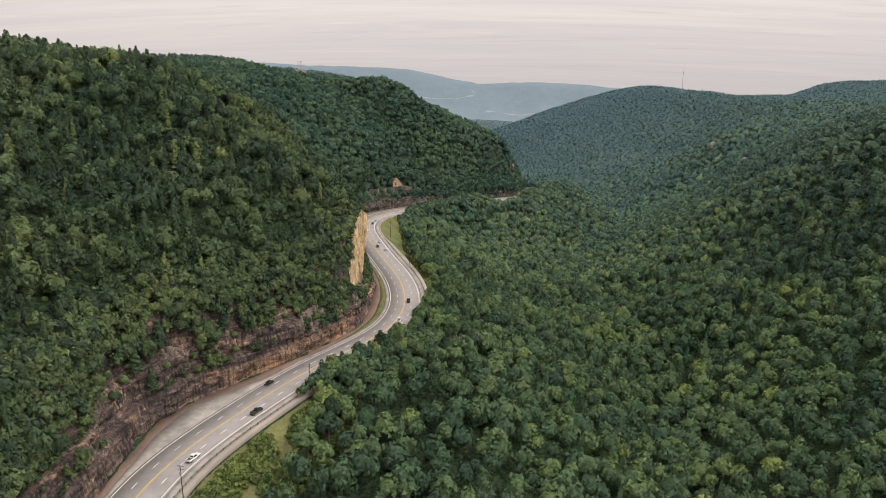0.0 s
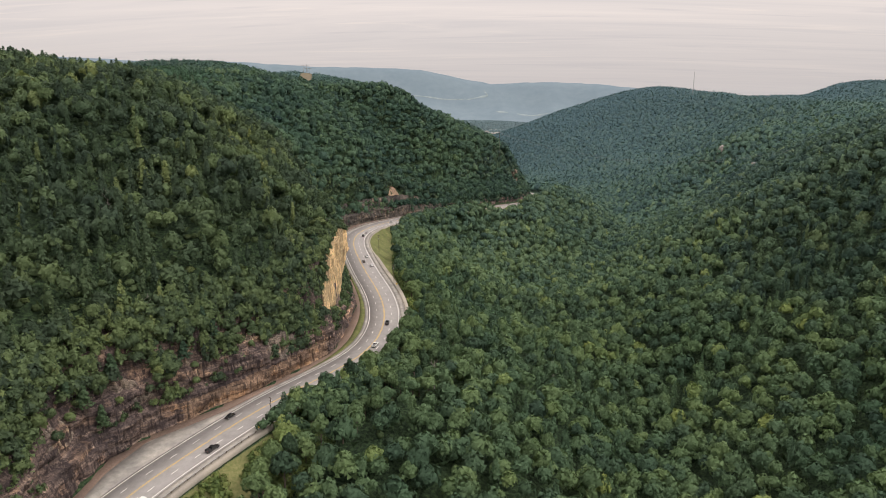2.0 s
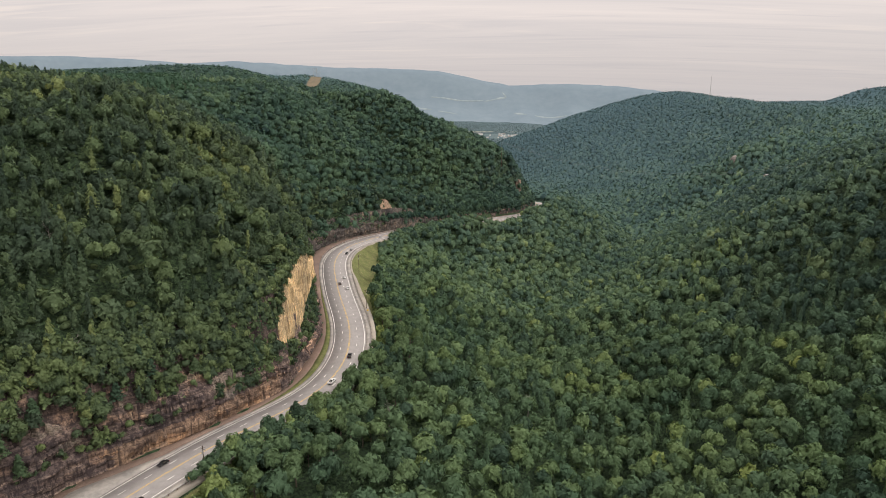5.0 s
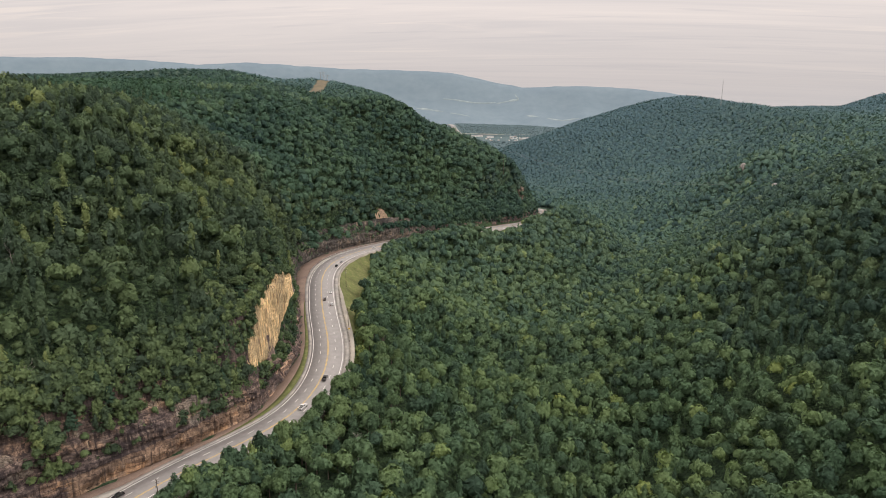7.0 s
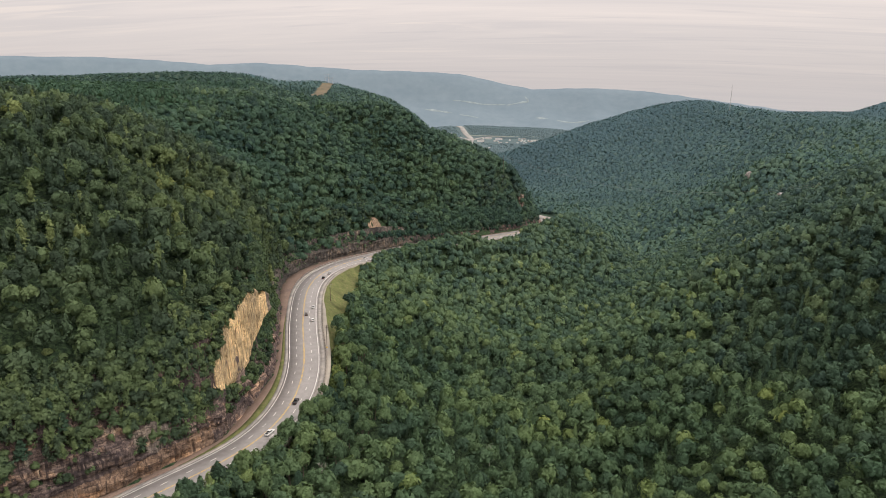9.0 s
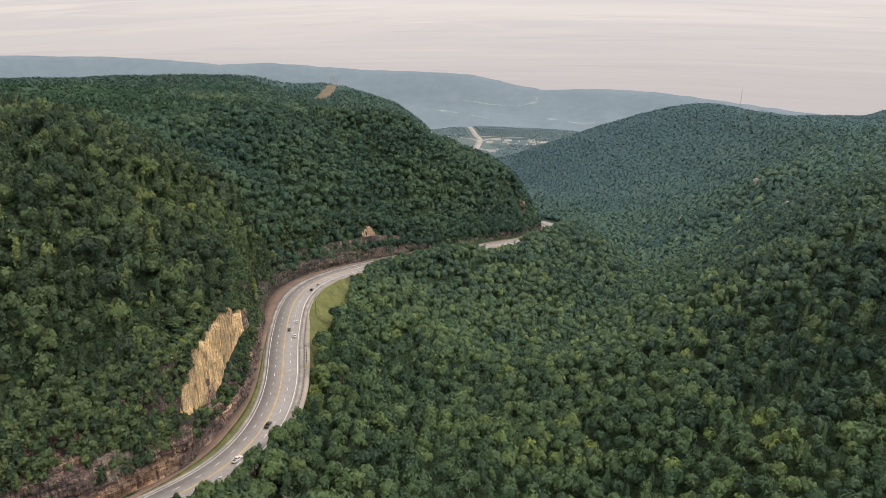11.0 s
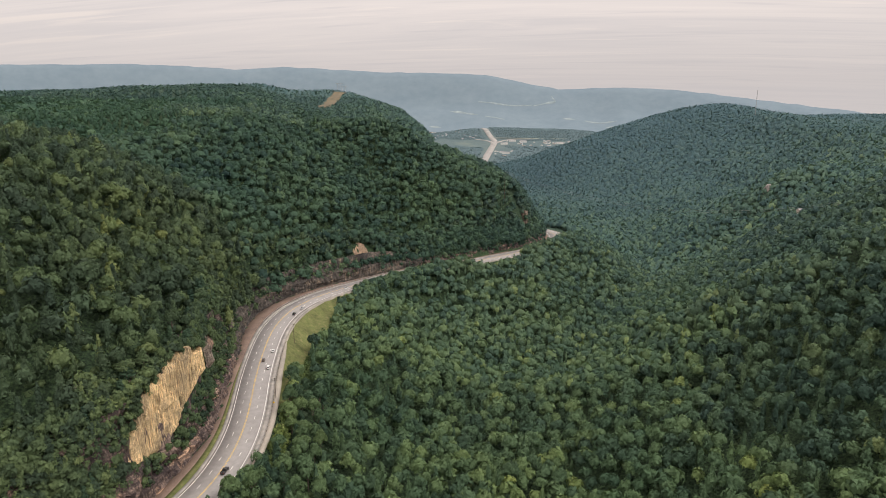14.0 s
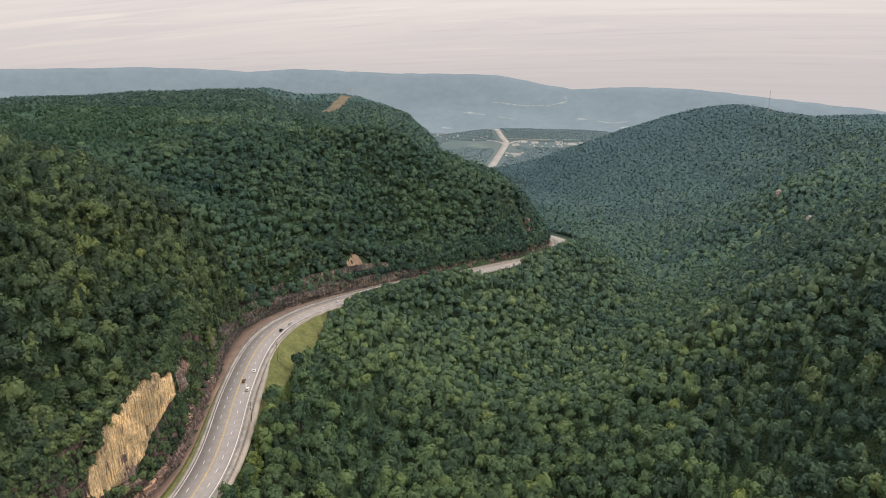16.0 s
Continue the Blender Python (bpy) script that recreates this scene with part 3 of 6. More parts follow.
# ---------------------------------------------------------------- road
def ribbon(name, s0, s1, a, b, lift, mat, parent=None, step=3.0, thick=0.25, label=""):
    """A slab along the road, from a to b metres right of the centre line (numbers or functions of s), with a rim of that thickness."""
    s = np.linspace(s0, s1, max(2, int((s1 - s0) / step) + 1))
    p, r = road_at(s)
    va = a(s) if callable(a) else np.full(len(s), float(a))
    vb = b(s) if callable(b) else np.full(len(s), float(b))
    rows = []
    for v, dz in ((va, -thick), (va, 0.0), (vb, 0.0), (vb, -thick)):
        q = p.copy()
        q[:, :2] += r * v[:, None]
        q[:, 2] += lift + dz
        rows.append(q)
    verts = np.stack(rows, 1).reshape(-1, 3)
    return part(name, mesh_from(name, verts, grid_faces(len(s), 4)[:, ::-1]), mat, parent, label)


S0, S1 = -230.0, 1120.0
road = ribbon("road", S0, S1, -8.9, 8.9, 0.0, ASPHALT)
tagged(road, "worn grey four-lane asphalt road winding along a cliff", "road", kind="structure")
shoulder_left = ribbon("shoulder", S0, S1, lambda s: -np.interp(s, [-250, 30, 46, 61, 80, 94, 111, 300, 400, 520, 1300], [10.4, 10.4, 12.7, 18, 21, 16, 11, 10.6, 11.5, 11, 10.4]),
                       -8.9, -0.03, SHOULDER)
tagged(shoulder_left, "weathered paved shoulder widening into a pull-off", "shoulder", kind="structure")
shoulder_right = ribbon("shoulder", S0, S1, 8.9, 11.6, -0.03, SHOULDER)
tagged(shoulder_right, "weathered paved shoulder below the guard rail", "shoulder", kind="structure")
verge_right = ribbon("verge", S0, S1, 11.6, lambda s: np.interp(s, [-250, 0, 110, 180, 230, 300, 340, 360, 1300], [14, 15, 14.5, 13.8, 14.2, 15.2, 14.5, 13, 13]), -0.12, GRAVEL, thick=1.5)
tagged(verge_right, "pale crushed gravel verge above the bank", "verge", kind="structure")
verge_left = ribbon("verge", S0, S1, lambda s: -cliff_foot(s) - 1.5, -10.0, -0.15, DIRT)
tagged(verge_left, "reddish-brown dirt strip at the foot of the rock", "verge", kind="structure")
grass_strip = ribbon("grass", 150, 330, lambda s: -np.interp(s, [150, 175, 210, 250, 330], [11.2, 13.2, 14.5, 13, 11.2]), -10.8, -0.10, GRASS)
tagged(grass_strip, "mown green grass strip beside the road", "grass", kind="structure")
for name, off in (("edge_line", -8.1), ("edge_line", 8.1)):
    tagged(ribbon(name, S0, S1, off - 0.17, off + 0.17, 0.012, WHITE_PAINT, thick=0.01), "white painted edge line", "road marking", kind="structure")
for off in (-0.22, 0.22):
    tagged(ribbon("centre_line", S0, S1, off - 0.1, off + 0.1, 0.012, YELLOW_PAINT, thick=0.01), "yellow painted centre line", "road marking", kind="structure")
CYCLE = 10.6
for off in (-4.05, 4.05):
    lane = new("lane_line")
    tagged(lane, "broken white lane line", "road marking", kind="structure")
    for k in range(int((S0) // CYCLE), int(800 // CYCLE)):
        a = k * CYCLE + (2.0 if off < 0 else 6.0)
        ribbon("dash", a, a + 3.0, off - 0.14, off + 0.14, 0.012, WHITE_PAINT, lane, step=1.5, thick=0.01)

# ---------------------------------------------------------------- trees
GOLD = (1 + 5 ** 0.5) / 2
ICO = np.array([(-1, GOLD, 0), (1, GOLD, 0), (-1, -GOLD, 0), (1, -GOLD, 0), (0, -1, GOLD), (0, 1, GOLD), (0, -1, -GOLD), (0, 1, -GOLD), (GOLD, 0, -1), (GOLD, 0, 1), (-GOLD, 0, -1), (-GOLD, 0, 1)]) / math.hypot(1, GOLD)
ICO_FACES = np.array([(0, 11, 5), (0, 5, 1), (0, 1, 7), (0, 7, 10), (0, 10, 11), (1, 5, 9), (5, 11, 4), (11, 10, 2), (10, 7, 6), (7, 1, 8),
                      (3, 9, 4), (3, 4, 2), (3, 2, 6), (3, 6, 8), (3, 8, 9), (4, 9, 5), (2, 4, 11), (6, 2, 10), (8, 6, 7), (9, 8, 1)])


ICO_FACES = ICO_FACES[ICO[ICO_FACES][:, :, 2].mean(1) > -0.55]  # crowns are open below


def crown_core(rng, kind, core):
    """The dense inside of a crown: lumpy and closed, with its outward directions."""
    spin = rng.normal(size=3)
    lump = ICO * (0.86 + 0.26 * rng.random((12, 1))) * core
    if kind == "pine":
        v = lump * np.array([0.46, 0.46, 1.15])
        v[:, :2] *= (1.25 - 0.55 * (v[:, 2:] + 1.15) / 2.3)
        v = v + np.array([0, 0, 2.05])
    else:
        v = lump * np.array([0.80, 0.80, 0.60]) + np.array([0.05 * spin[0], 0.05 * spin[1], 2.08])
    return v[ICO_FACES].reshape(-1, 3), ICO[ICO_FACES].reshape(-1, 3)


def leaf_cloud(rng, sprays, size, kind, core=0.75, calm=0.42):
    """Crown of many separate sprays of leaves round several boughs, for a tree 1 unit in crown radius; z from 0 at the ground."""
    if kind == "pine":
        z = 0.9 + 2.6 * rng.random(sprays) ** 0.8
        rad = (0.75 * (1 - (z - 0.9) / 2.75) + 0.08) * (0.55 + 0.5 * rng.random(sprays))
        a = rng.random(sprays) * 6.283
        lobe = 1 + 0.25 * np.sin(3 * a + 9 * z)
        c = np.stack([rad * lobe * np.cos(a), rad * lobe * np.sin(a), z], 1)
        nrm = np.stack([np.cos(a), np.sin(a), np.full(sprays, 0.9)], 1)
    else:
        k = int(rng.integers(9, 14))
        ang = np.arange(k) * 2.4 + rng.random() * 6
        rr = 0.64 * np.sqrt((np.arange(k) + 0.3) / k) * (0.85 + 0.3 * rng.random(k))
        lob = np.stack([rr * np.cos(ang), rr * np.sin(ang), 2.42 - 1.15 * rr ** 1.5 + 0.30 * (rng.random(k) - 0.4)], 1)
        lr = 0.29 + 0.17 * rng.random(k)
        w = lr ** 2 / (lr ** 2).sum()
        pick = rng.choice(k, sprays, p=w)
        d = rng.normal(size=(sprays, 3)) + 1.1 * np.append(lob[:, :2], 0.35 + 0 * lob[:, :1], 1)[pick]
        d[:, 2] = np.abs(d[:, 2] + 0.5) - 0.6
        d /= np.linalg.norm(d, axis=1)[:, None]
        c = lob[pick] + d * lr[pick][:, None] * (0.82 + 0.24 * rng.random(sprays))[:, None] * np.array([1, 1, 1.1])
        nrm = d + 0.35 * (c - np.array([0, 0, 1.7]))
    out = nrm / np.linalg.norm(nrm, axis=1)[:, None] + calm * rng.normal(size=nrm.shape)
    nrm = nrm + 0.36 * rng.normal(size=nrm.shape)
    nrm /= np.linalg.norm(nrm, axis=1)[:, None]
    t = np.cross(nrm, rng.normal(size=nrm.shape))
    t /= np.linalg.norm(t, axis=1)[:, None]
    b = np.cross(nrm, t)
    sz = size * (0.7 + 0.6 * rng.random((sprays, 1)))
    j = 0.7 + 0.6 * rng.random((sprays, 3, 1))
    v = np.stack([c + (t * math.cos(q) + b * math.sin(q)) * sz * j[:, n] for n, q in enumerate((0.0, 2.1, 4.2))], 1)
    v, out = v.reshape(-1, 3), np.repeat(out / np.linalg.norm(out, axis=1)[:, None], 3, 0)
    if core:
        cv, cn = crown_core(rng, kind, core)
        v, out = np.concatenate([cv, v]), np.concatenate([cn, out])
    return v, out


def leafy(name, v, normals, tint):
    """Sprays as a mesh; the leaves of a spray lie along the outside of its bough, so they shade with it."""
    me = mesh_from(name, v, np.arange(len(v)).reshape(-1, 3), True)
    at = me.attributes.new("tint", "FLOAT", "POINT")
    at.data.foreach_set("value", tint.astype(np.float32))
    me.normals_split_custom_set_from_vertices(normals.astype(np.float32))
    return me


def forest(name, x, y, z, radius, height, sprays, size, kinds, mat, label, variants=10, seed=1, core=1.0, calm=0.25, flat=0.0, depth=1.2):
    """Many trees as one mesh of sprays: kinds is True where a tree is a pine."""
    rng = np.random.default_rng(seed)
    all_v, all_t, all_n = [], [], []
    for pine in (False, True):
        protos = [leaf_cloud(rng, sprays, size * (0.8 if pine else 1.0), "pine" if pine else "broad", core, calm) for _ in range(variants)]
        which = rng.integers(0, variants, len(x))
        for k in range(variants):
            sel = np.where((kinds == pine) & (which == k))[0]
            if not len(sel):
                continue
            a = rng.random(len(sel)) * 6.283
            ca, sa = np.cos(a)[:, None], np.sin(a)[:, None]
            p, q = protos[k][0][None], protos[k][1][None]
            sx = radius[sel][:, None] * (0.85 + 0.3 * rng.random((len(sel), 1)))
            sy = radius[sel][:, None] * (0.85 + 0.3 * rng.random((len(sel), 1)))
            vx, vy = p[..., 0] * sx, p[..., 1] * sy
            top = 3.5 if pine else 2.9
            tall = height[sel][:, None]
            vz = p[..., 2] * tall / top if pine else np.maximum(tall - (top - p[..., 2]) * radius[sel][:, None] * depth, 0.1 * tall)
            v = np.stack([vx * ca - vy * sa + x[sel][:, None], vx * sa + vy * ca + y[sel][:, None], vz + z[sel][:, None]], -1)
            all_v.append(v.reshape(-1, 3))
            all_n.append(np.stack([q[..., 0] * ca - q[..., 1] * sa, q[..., 0] * sa + q[..., 1] * ca, q[..., 2] + flat + 0 * ca], -1).reshape(-1, 3))
            tint = rng.random(len(sel)) ** 1.3 * (0.45 if pine else 0.97)
            all_t.append(np.repeat(tint, p.shape[1]))
    v, tint = np.concatenate(all_v), np.concatenate(all_t)
    nrm = np.concatenate(all_n)
    me = leafy(name, v, nrm / np.linalg.norm(nrm, axis=1)[:, None], tint)
    ob = part(name, me, mat)
    tagged(ob, label, "forest", kind="stuff")
    return ob


def scatter(x0, x1, y0, y1, cell, rng):
    gx, gy = np.meshgrid(np.arange(x0, x1, cell), np.arange(y0, y1, cell * 0.87))
    gx = gx + (np.arange(gx.shape[0]) % 2)[:, None] * cell / 2
    x, y = gx.ravel() + rng.uniform(-0.38, 0.38, gx.size) * cell, gy.ravel() + rng.uniform(-0.38, 0.38, gx.size) * cell
    return x, y


def free_of_road(x, y):
    """Where trees may stand: off the road, the verges, the bare rock and the clearings. Also the distance from the edge of the wood."""
    s, off, zr = road_coords(x, y)
    foot = cliff_foot(s)
    edge = np.interp(s, [-250, 20, 60, 105, 125, 160, 200, 250, 277, 315, 338, 399, 444, 480, 560, 640, 690, 760, 800, 930, 960, 1080, 1300],
                     [40, 40, 37, 27, 15.5, 14.2, 14.2, 15, 18, 23, 27, 34, 31, 17, 15, 15, 27, 28, 16, 15, 30, 30, 15])
    ok = np.where(off > 0, off > edge, -off > foot + np.where(s > 620, 1.5, np.where((s > 183) & (s < 252), 9.8, np.where((s < 165) & (vnoise(s, 0 * s, 14, 31) > -0.1), 4.8, 2.0))))
    return ok, s, off


def in_view(x, y):
    """The part of the gorge that the flight looks into."""
    return (x > -0.80 * y - 25) & (x < 0.66 * y + 20) & (y > 110)


def clear_ground(x, y):
    """Clearings: the power line's cut over the hill top and the bare slip above the road."""
    a = np.array([-326.0, 1290.0])
    d = np.array([-72.0, 300.0])
    u = np.clip(((x - a[0]) * d[0] + (y - a[1]) * d[1]) / (d @ d), 0, 1)
    cut = np.hypot(x - a[0] - u * d[0], y - a[1] - u * d[1]) < 17
    slip = np.hypot((0.91 * (x + 72) - 0.42 * (y - 692)) / 9, (0.42 * (x + 72) + 0.91 * (y - 692)) / 16) < 1
    rock = np.hypot((x - 387) / 4, (y - 1090) / 9) < 1
    yard = np.hypot((x - 393 - 0.35 * (y - 965)) / 8, (y - 965) / 24) < 1
    nose = np.hypot((x - 56) / 13, (y - 959) / 9) < 1
    return ~(cut | slip | rock | yard | nose)


def young_top(x, y):
    """Younger, lighter wood on the hill top."""
    u, v = x + 285, y - 870
    return (np.hypot(u / 62, v / 105) < 1 + 0.5 * vnoise(x, y, 30, 87)) | (np.hypot((x + 375) / 30, (y - 610) / 22) < 1)


def planted_top(x, y):
    """The planted part of the hill top."""
    return (x < -262 + 14 * vnoise(x, y, 30, 88)) & (y > 560 + 20 * vnoise(x, y, 30, 89)) & (y < 1000) & ~young_top(x, y)


def hill_kind(x, y):
    """How many of the trees are pines: the planted hill top has most."""
    planted = smooth(-230, -300, x) * smooth(520, 640, y) * (vnoise(x, y, 130, 21) > -0.35)
    return planted


rng = np.random.default_rng(11)
x, y = scatter(-480, 400, 110, 560, 8.3, rng)
ok, s, off = free_of_road(x, y)
ok &= in_view(x, y) & (off > 0) & (y > 190)
x2, y2 = scatter(-480, 0, 110, 560, 7.5, rng)
ok2, s2, off2 = free_of_road(x2, y2)
ok2 &= in_view(x2, y2) & (off2 < 0)
x, y, s, off, ok = (np.concatenate(q) for q in ((x, x2), (y, y2), (s, s2), (off, off2), (ok, ok2)))
x, y, s, off = x[ok], y[ok], s[ok], off[ok]
# trees along the edges of the wood stand as single things further down
single = ((off > 0) & (off < 40) & (s > 70) & (s < 320)) | ((off < 0) & (-off - cliff_foot(s) < 17) & (s > 20) & (s < 330))
behind = -off - cliff_foot(s)
bare = np.any([(s > a) & (s < b) for a, b in UPPER_FACES], 0) & (behind < 8.5)
apart = single & ~((off > 0) & (off < 19) & (s > 212)) & ~((off < 0) & bare)
SINGLE = np.stack([x[apart], y[apart], off[apart]], 1)
x, y, s, off = x[~single], y[~single], s[~single], off[~single]
pine = rng.random(len(x)) < np.where(off < 0, np.where(y < 330, 0.6, 0.38), np.where((x > 190) & (y > 430), 0.34, 0.12))
radius = np.where(off < 0, 3.8 + 2.8 * rng.random(len(x)) ** 1.4, 3.9 + 2.9 * rng.random(len(x)) ** 1.5) * np.where(pine, 0.8, 1.0)
height = 11.5 + 6.5 * rng.random(len(x)) + 0.8 * (radius - 4) + 2 * pine
height = height * np.where((off > 0) & (s > 420), np.interp(off, [14, 60], [0.5, 1]), 1)
hillside = off < 0
stand = ~hillside & (x + 22 * vnoise(x, y, 40, 81) > 205) & (y + 30 * vnoise(x, y, 50, 82) > 415)
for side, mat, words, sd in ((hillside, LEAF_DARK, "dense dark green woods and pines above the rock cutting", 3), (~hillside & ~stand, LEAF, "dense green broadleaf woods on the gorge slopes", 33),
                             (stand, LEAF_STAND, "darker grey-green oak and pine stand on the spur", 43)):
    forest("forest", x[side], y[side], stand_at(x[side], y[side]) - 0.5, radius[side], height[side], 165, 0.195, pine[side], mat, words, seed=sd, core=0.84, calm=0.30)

# low growth that closes the ground under the trees
x, y = scatter(-480, 400, 110, 560, 5.2, rng)
ok, s, off = free_of_road(x, y)
ok &= in_view(x, y) & (y > 150) & (rng.random(len(x)) < np.where(off < 0, 0.6, 0.12))
x, y = x[ok], y[ok]
forest("undergrowth", x, y, stand_at(x, y) - 0.8, 1.9 + 1.1 * rng.random(len(x)), 3.0 + 2.5 * rng.random(len(x)), 10, 0.36, np.zeros(len(x), bool), LEAF_DARK, "dark shrubs and saplings under the trees", seed=35)

# small trees close behind the rock along the far bends
s = rng.uniform(330, 1000, 1500)
e = rng.uniform(2.0, 30, 1500)
p, r = road_at(s)
x, y = p[:, 0] - r[:, 0] * (cliff_foot(s) + e), p[:, 1] - r[:, 1] * (cliff_foot(s) + e)
ok = clear_ground(x, y)
x, y = x[ok], y[ok]
forest("forest", x, y, land_at(x, y) - 1.0, 2.2 + 1.8 * rng.random(len(x)), 6 + 6 * rng.random(len(x)), 50, 0.32, rng.random(len(x)) < 0.3, LEAF_DARK, "small trees crowding the rock above the far bends", seed=34)

def woods(x0, x1, y0, y1, cell, plateau):
    """Tree places in a stretch; on the flat hill top far left, seen only at a graze, they stand wider."""
    x, y = scatter(plateau, x1, y0, y1, cell, rng)
    x2, y2 = scatter(x0, plateau, y0, y1, cell * 1.5, rng)
    x, y = np.concatenate([x, x2]), np.concatenate([y, y2])
    ok, s, off = free_of_road(x, y)
    ok &= in_view(x, y) & clear_ground(x, y)
    return x[ok], y[ok], s[ok], off[ok]


x, y, s, off = woods(-860, 680, 560, 1000, 7.2, -480)
planted = hill_kind(x, y)
pine = rng.random(len(x)) < 0.12 + 0.7 * planted
radius = (3.8 + 2.5 * rng.random(len(x)) ** 1.6) * np.where(pine, 0.75, 1) * np.where(x < -480, 1.4, 1)
height = (11.5 + 6.0 * rng.random(len(x))) * (1 - 0.25 * planted) * np.where((off > 0) & ((s < 600) | ((s > 690) & (s < 760)) | ((s > 965) & (s < 1060))), np.interp(off, [14, 60], [0.5, 1]), 1)
stand = (off >= 0) & (x + 25 * vnoise(x, y, 45, 83) > 215 + 0.35 * np.maximum(y - 650, 0)) & (vnoise(x, y, 110, 84) > -0.45)
rows = planted_top(x, y) & (off < 0)
young = young_top(x, y) & (off < 0)
lane = rows & (((y + 0.3 * x + 5 * vnoise(x, y, 40, 86)) % 62) < 7)
x, y, off, pine, radius, height, stand, rows, young = (q[~lane] for q in (x, y, off, pine, radius, height, stand, rows, young))
height = np.where(rows, 9.5 + 1.5 * rng.random(len(x)), height)
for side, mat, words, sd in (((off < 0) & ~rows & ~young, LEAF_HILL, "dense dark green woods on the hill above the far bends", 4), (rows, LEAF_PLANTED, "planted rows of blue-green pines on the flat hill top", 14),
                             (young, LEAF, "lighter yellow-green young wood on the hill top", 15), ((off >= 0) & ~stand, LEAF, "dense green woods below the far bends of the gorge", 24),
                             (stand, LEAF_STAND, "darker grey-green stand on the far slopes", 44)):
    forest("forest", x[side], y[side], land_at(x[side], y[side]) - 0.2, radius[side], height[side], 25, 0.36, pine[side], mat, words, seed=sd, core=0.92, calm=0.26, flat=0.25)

x, y, s, off = woods(-1190, 980, 1000, 1450, 7.9, -430)
planted = hill_kind(x, y)
pine = rng.random(len(x)) < 0.08 + 0.7 * planted
radius = (5.0 + 1.9 * rng.random(len(x)) ** 1.5) * np.where(pine, 0.8, 1) * np.where(x < -430, 1.45, 1)
height = (11.5 + 2.6 * rng.random(len(x))) * (1 - 0.15 * planted)
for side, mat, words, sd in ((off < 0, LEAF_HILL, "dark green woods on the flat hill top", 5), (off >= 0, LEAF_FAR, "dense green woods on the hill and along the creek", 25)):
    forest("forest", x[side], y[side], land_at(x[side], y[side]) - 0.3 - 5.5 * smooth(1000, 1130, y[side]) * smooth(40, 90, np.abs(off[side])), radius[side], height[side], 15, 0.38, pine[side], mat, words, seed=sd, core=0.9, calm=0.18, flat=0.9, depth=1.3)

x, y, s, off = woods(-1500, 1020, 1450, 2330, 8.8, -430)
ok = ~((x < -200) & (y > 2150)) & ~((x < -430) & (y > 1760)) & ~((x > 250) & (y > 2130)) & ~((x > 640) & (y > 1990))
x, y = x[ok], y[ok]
forest("forest", x, y, land_at(x, y) - 6.0, (5.6 + 1.9 * rng.random(len(x))) * np.where(x < -430, 1.4, 1), 11.5 + 2.2 * rng.random(len(x)), 6, 0.46, np.zeros(len(x), bool), LEAF_FAR, "woods on the distant hills with blue haze in the leaf colour", seed=7, core=0.86, calm=0.12, flat=1.5, depth=1.2)

# woods under the flight and behind it
x, y = scatter(-150, 300, -90, 195, 7.2, rng)
ok, s, off = free_of_road(x, y)
ok &= ~(in_view(x, y) & ((off < 0) | (y > 190)))
x, y = x[ok], y[ok]
shown = in_view(x, y)
radius, tall, pine = 3.4 + 2.6 * rng.random(len(x)), 11 + 6 * rng.random(len(x)), rng.random(len(x)) < 0.15
forest("forest", x[shown], y[shown], land_at(x, y)[shown] - 0.5, radius[shown], tall[shown], 150, 0.2, pine[shown], LEAF, "dense green woods below the flight", seed=18, core=0.84, calm=0.3)
shown = ~shown
forest("forest", x[shown], y[shown], land_at(x, y)[shown] - 0.5, radius[shown], tall[shown], 40, 0.31, pine[shown], LEAF, "dense green woods beside and behind the flight", seed=28, core=0.9)
x, y = scatter(-520, 520, -260, 640, 13, rng)
ok, s, off = free_of_road(x, y)
ok &= ~in_view(x, y) & ~((x > -150) & (x < 300) & (y > -90) & (y < 195))
x, y = x[ok], y[ok]
forest("forest", x, y, land_at(x, y) - 0.5, 6.0 + 2.8 * rng.random(len(x)), 12 + 8 * rng.random(len(x)), 5, 0.42, rng.random(len(x)) < 0.15, LEAF, "dense green woods behind the overlook", seed=8)

# copses on the floor of the broad valley, and the low wooded rise beyond the town
x, y = scatter(-700, 430, 2330, 3700, 11, rng)
ok, s, off = free_of_road(x, y)
wood = (vnoise(x, y, 190, 17) + 0.6 * vnoise(x, y, 70, 18) > -0.12) | (np.hypot((x + 100) / 520, (y - 3560) / 150) < 1)
near_highway = np.abs(x - np.interp(y, [2250, 2440, 2800, 3120, 3340, 3560, 3730], [-165, -178, -196, -212, -240, -304, -363])) < 34
ok &= wood & ~near_highway & (np.abs(x - 128) < 0.36 * y) & ~((y > 3050) & (y < 3300) & (x > -180) & (x < 140)) & ~((y > 2650) & (y < 2860) & (np.abs(x + 140) < 40))
x, y = x[ok], y[ok]
forest("forest", x, y, land_at(x, y) - 0.5, 7.0 + 3 * rng.random(len(x)), 6 + 3 * rng.random(len(x)), 2, 0.5, np.zeros(len(x), bool), LEAF_VALLEY_HAZE, "hazy copses on the floor of the valley", seed=9, flat=0.5, depth=1.0)
# ---------------------------------------------------------------- rock
def block_noise(u, v, su, sv, seed):
    """Stepped relief: each block of about su by sv has its own depth, with its courses shifted."""
    j = np.floor(v / sv)
    i = np.floor(u / su + hash2(j, 0 * j, seed) * 3)
    return hash2(i, j, seed + 1)


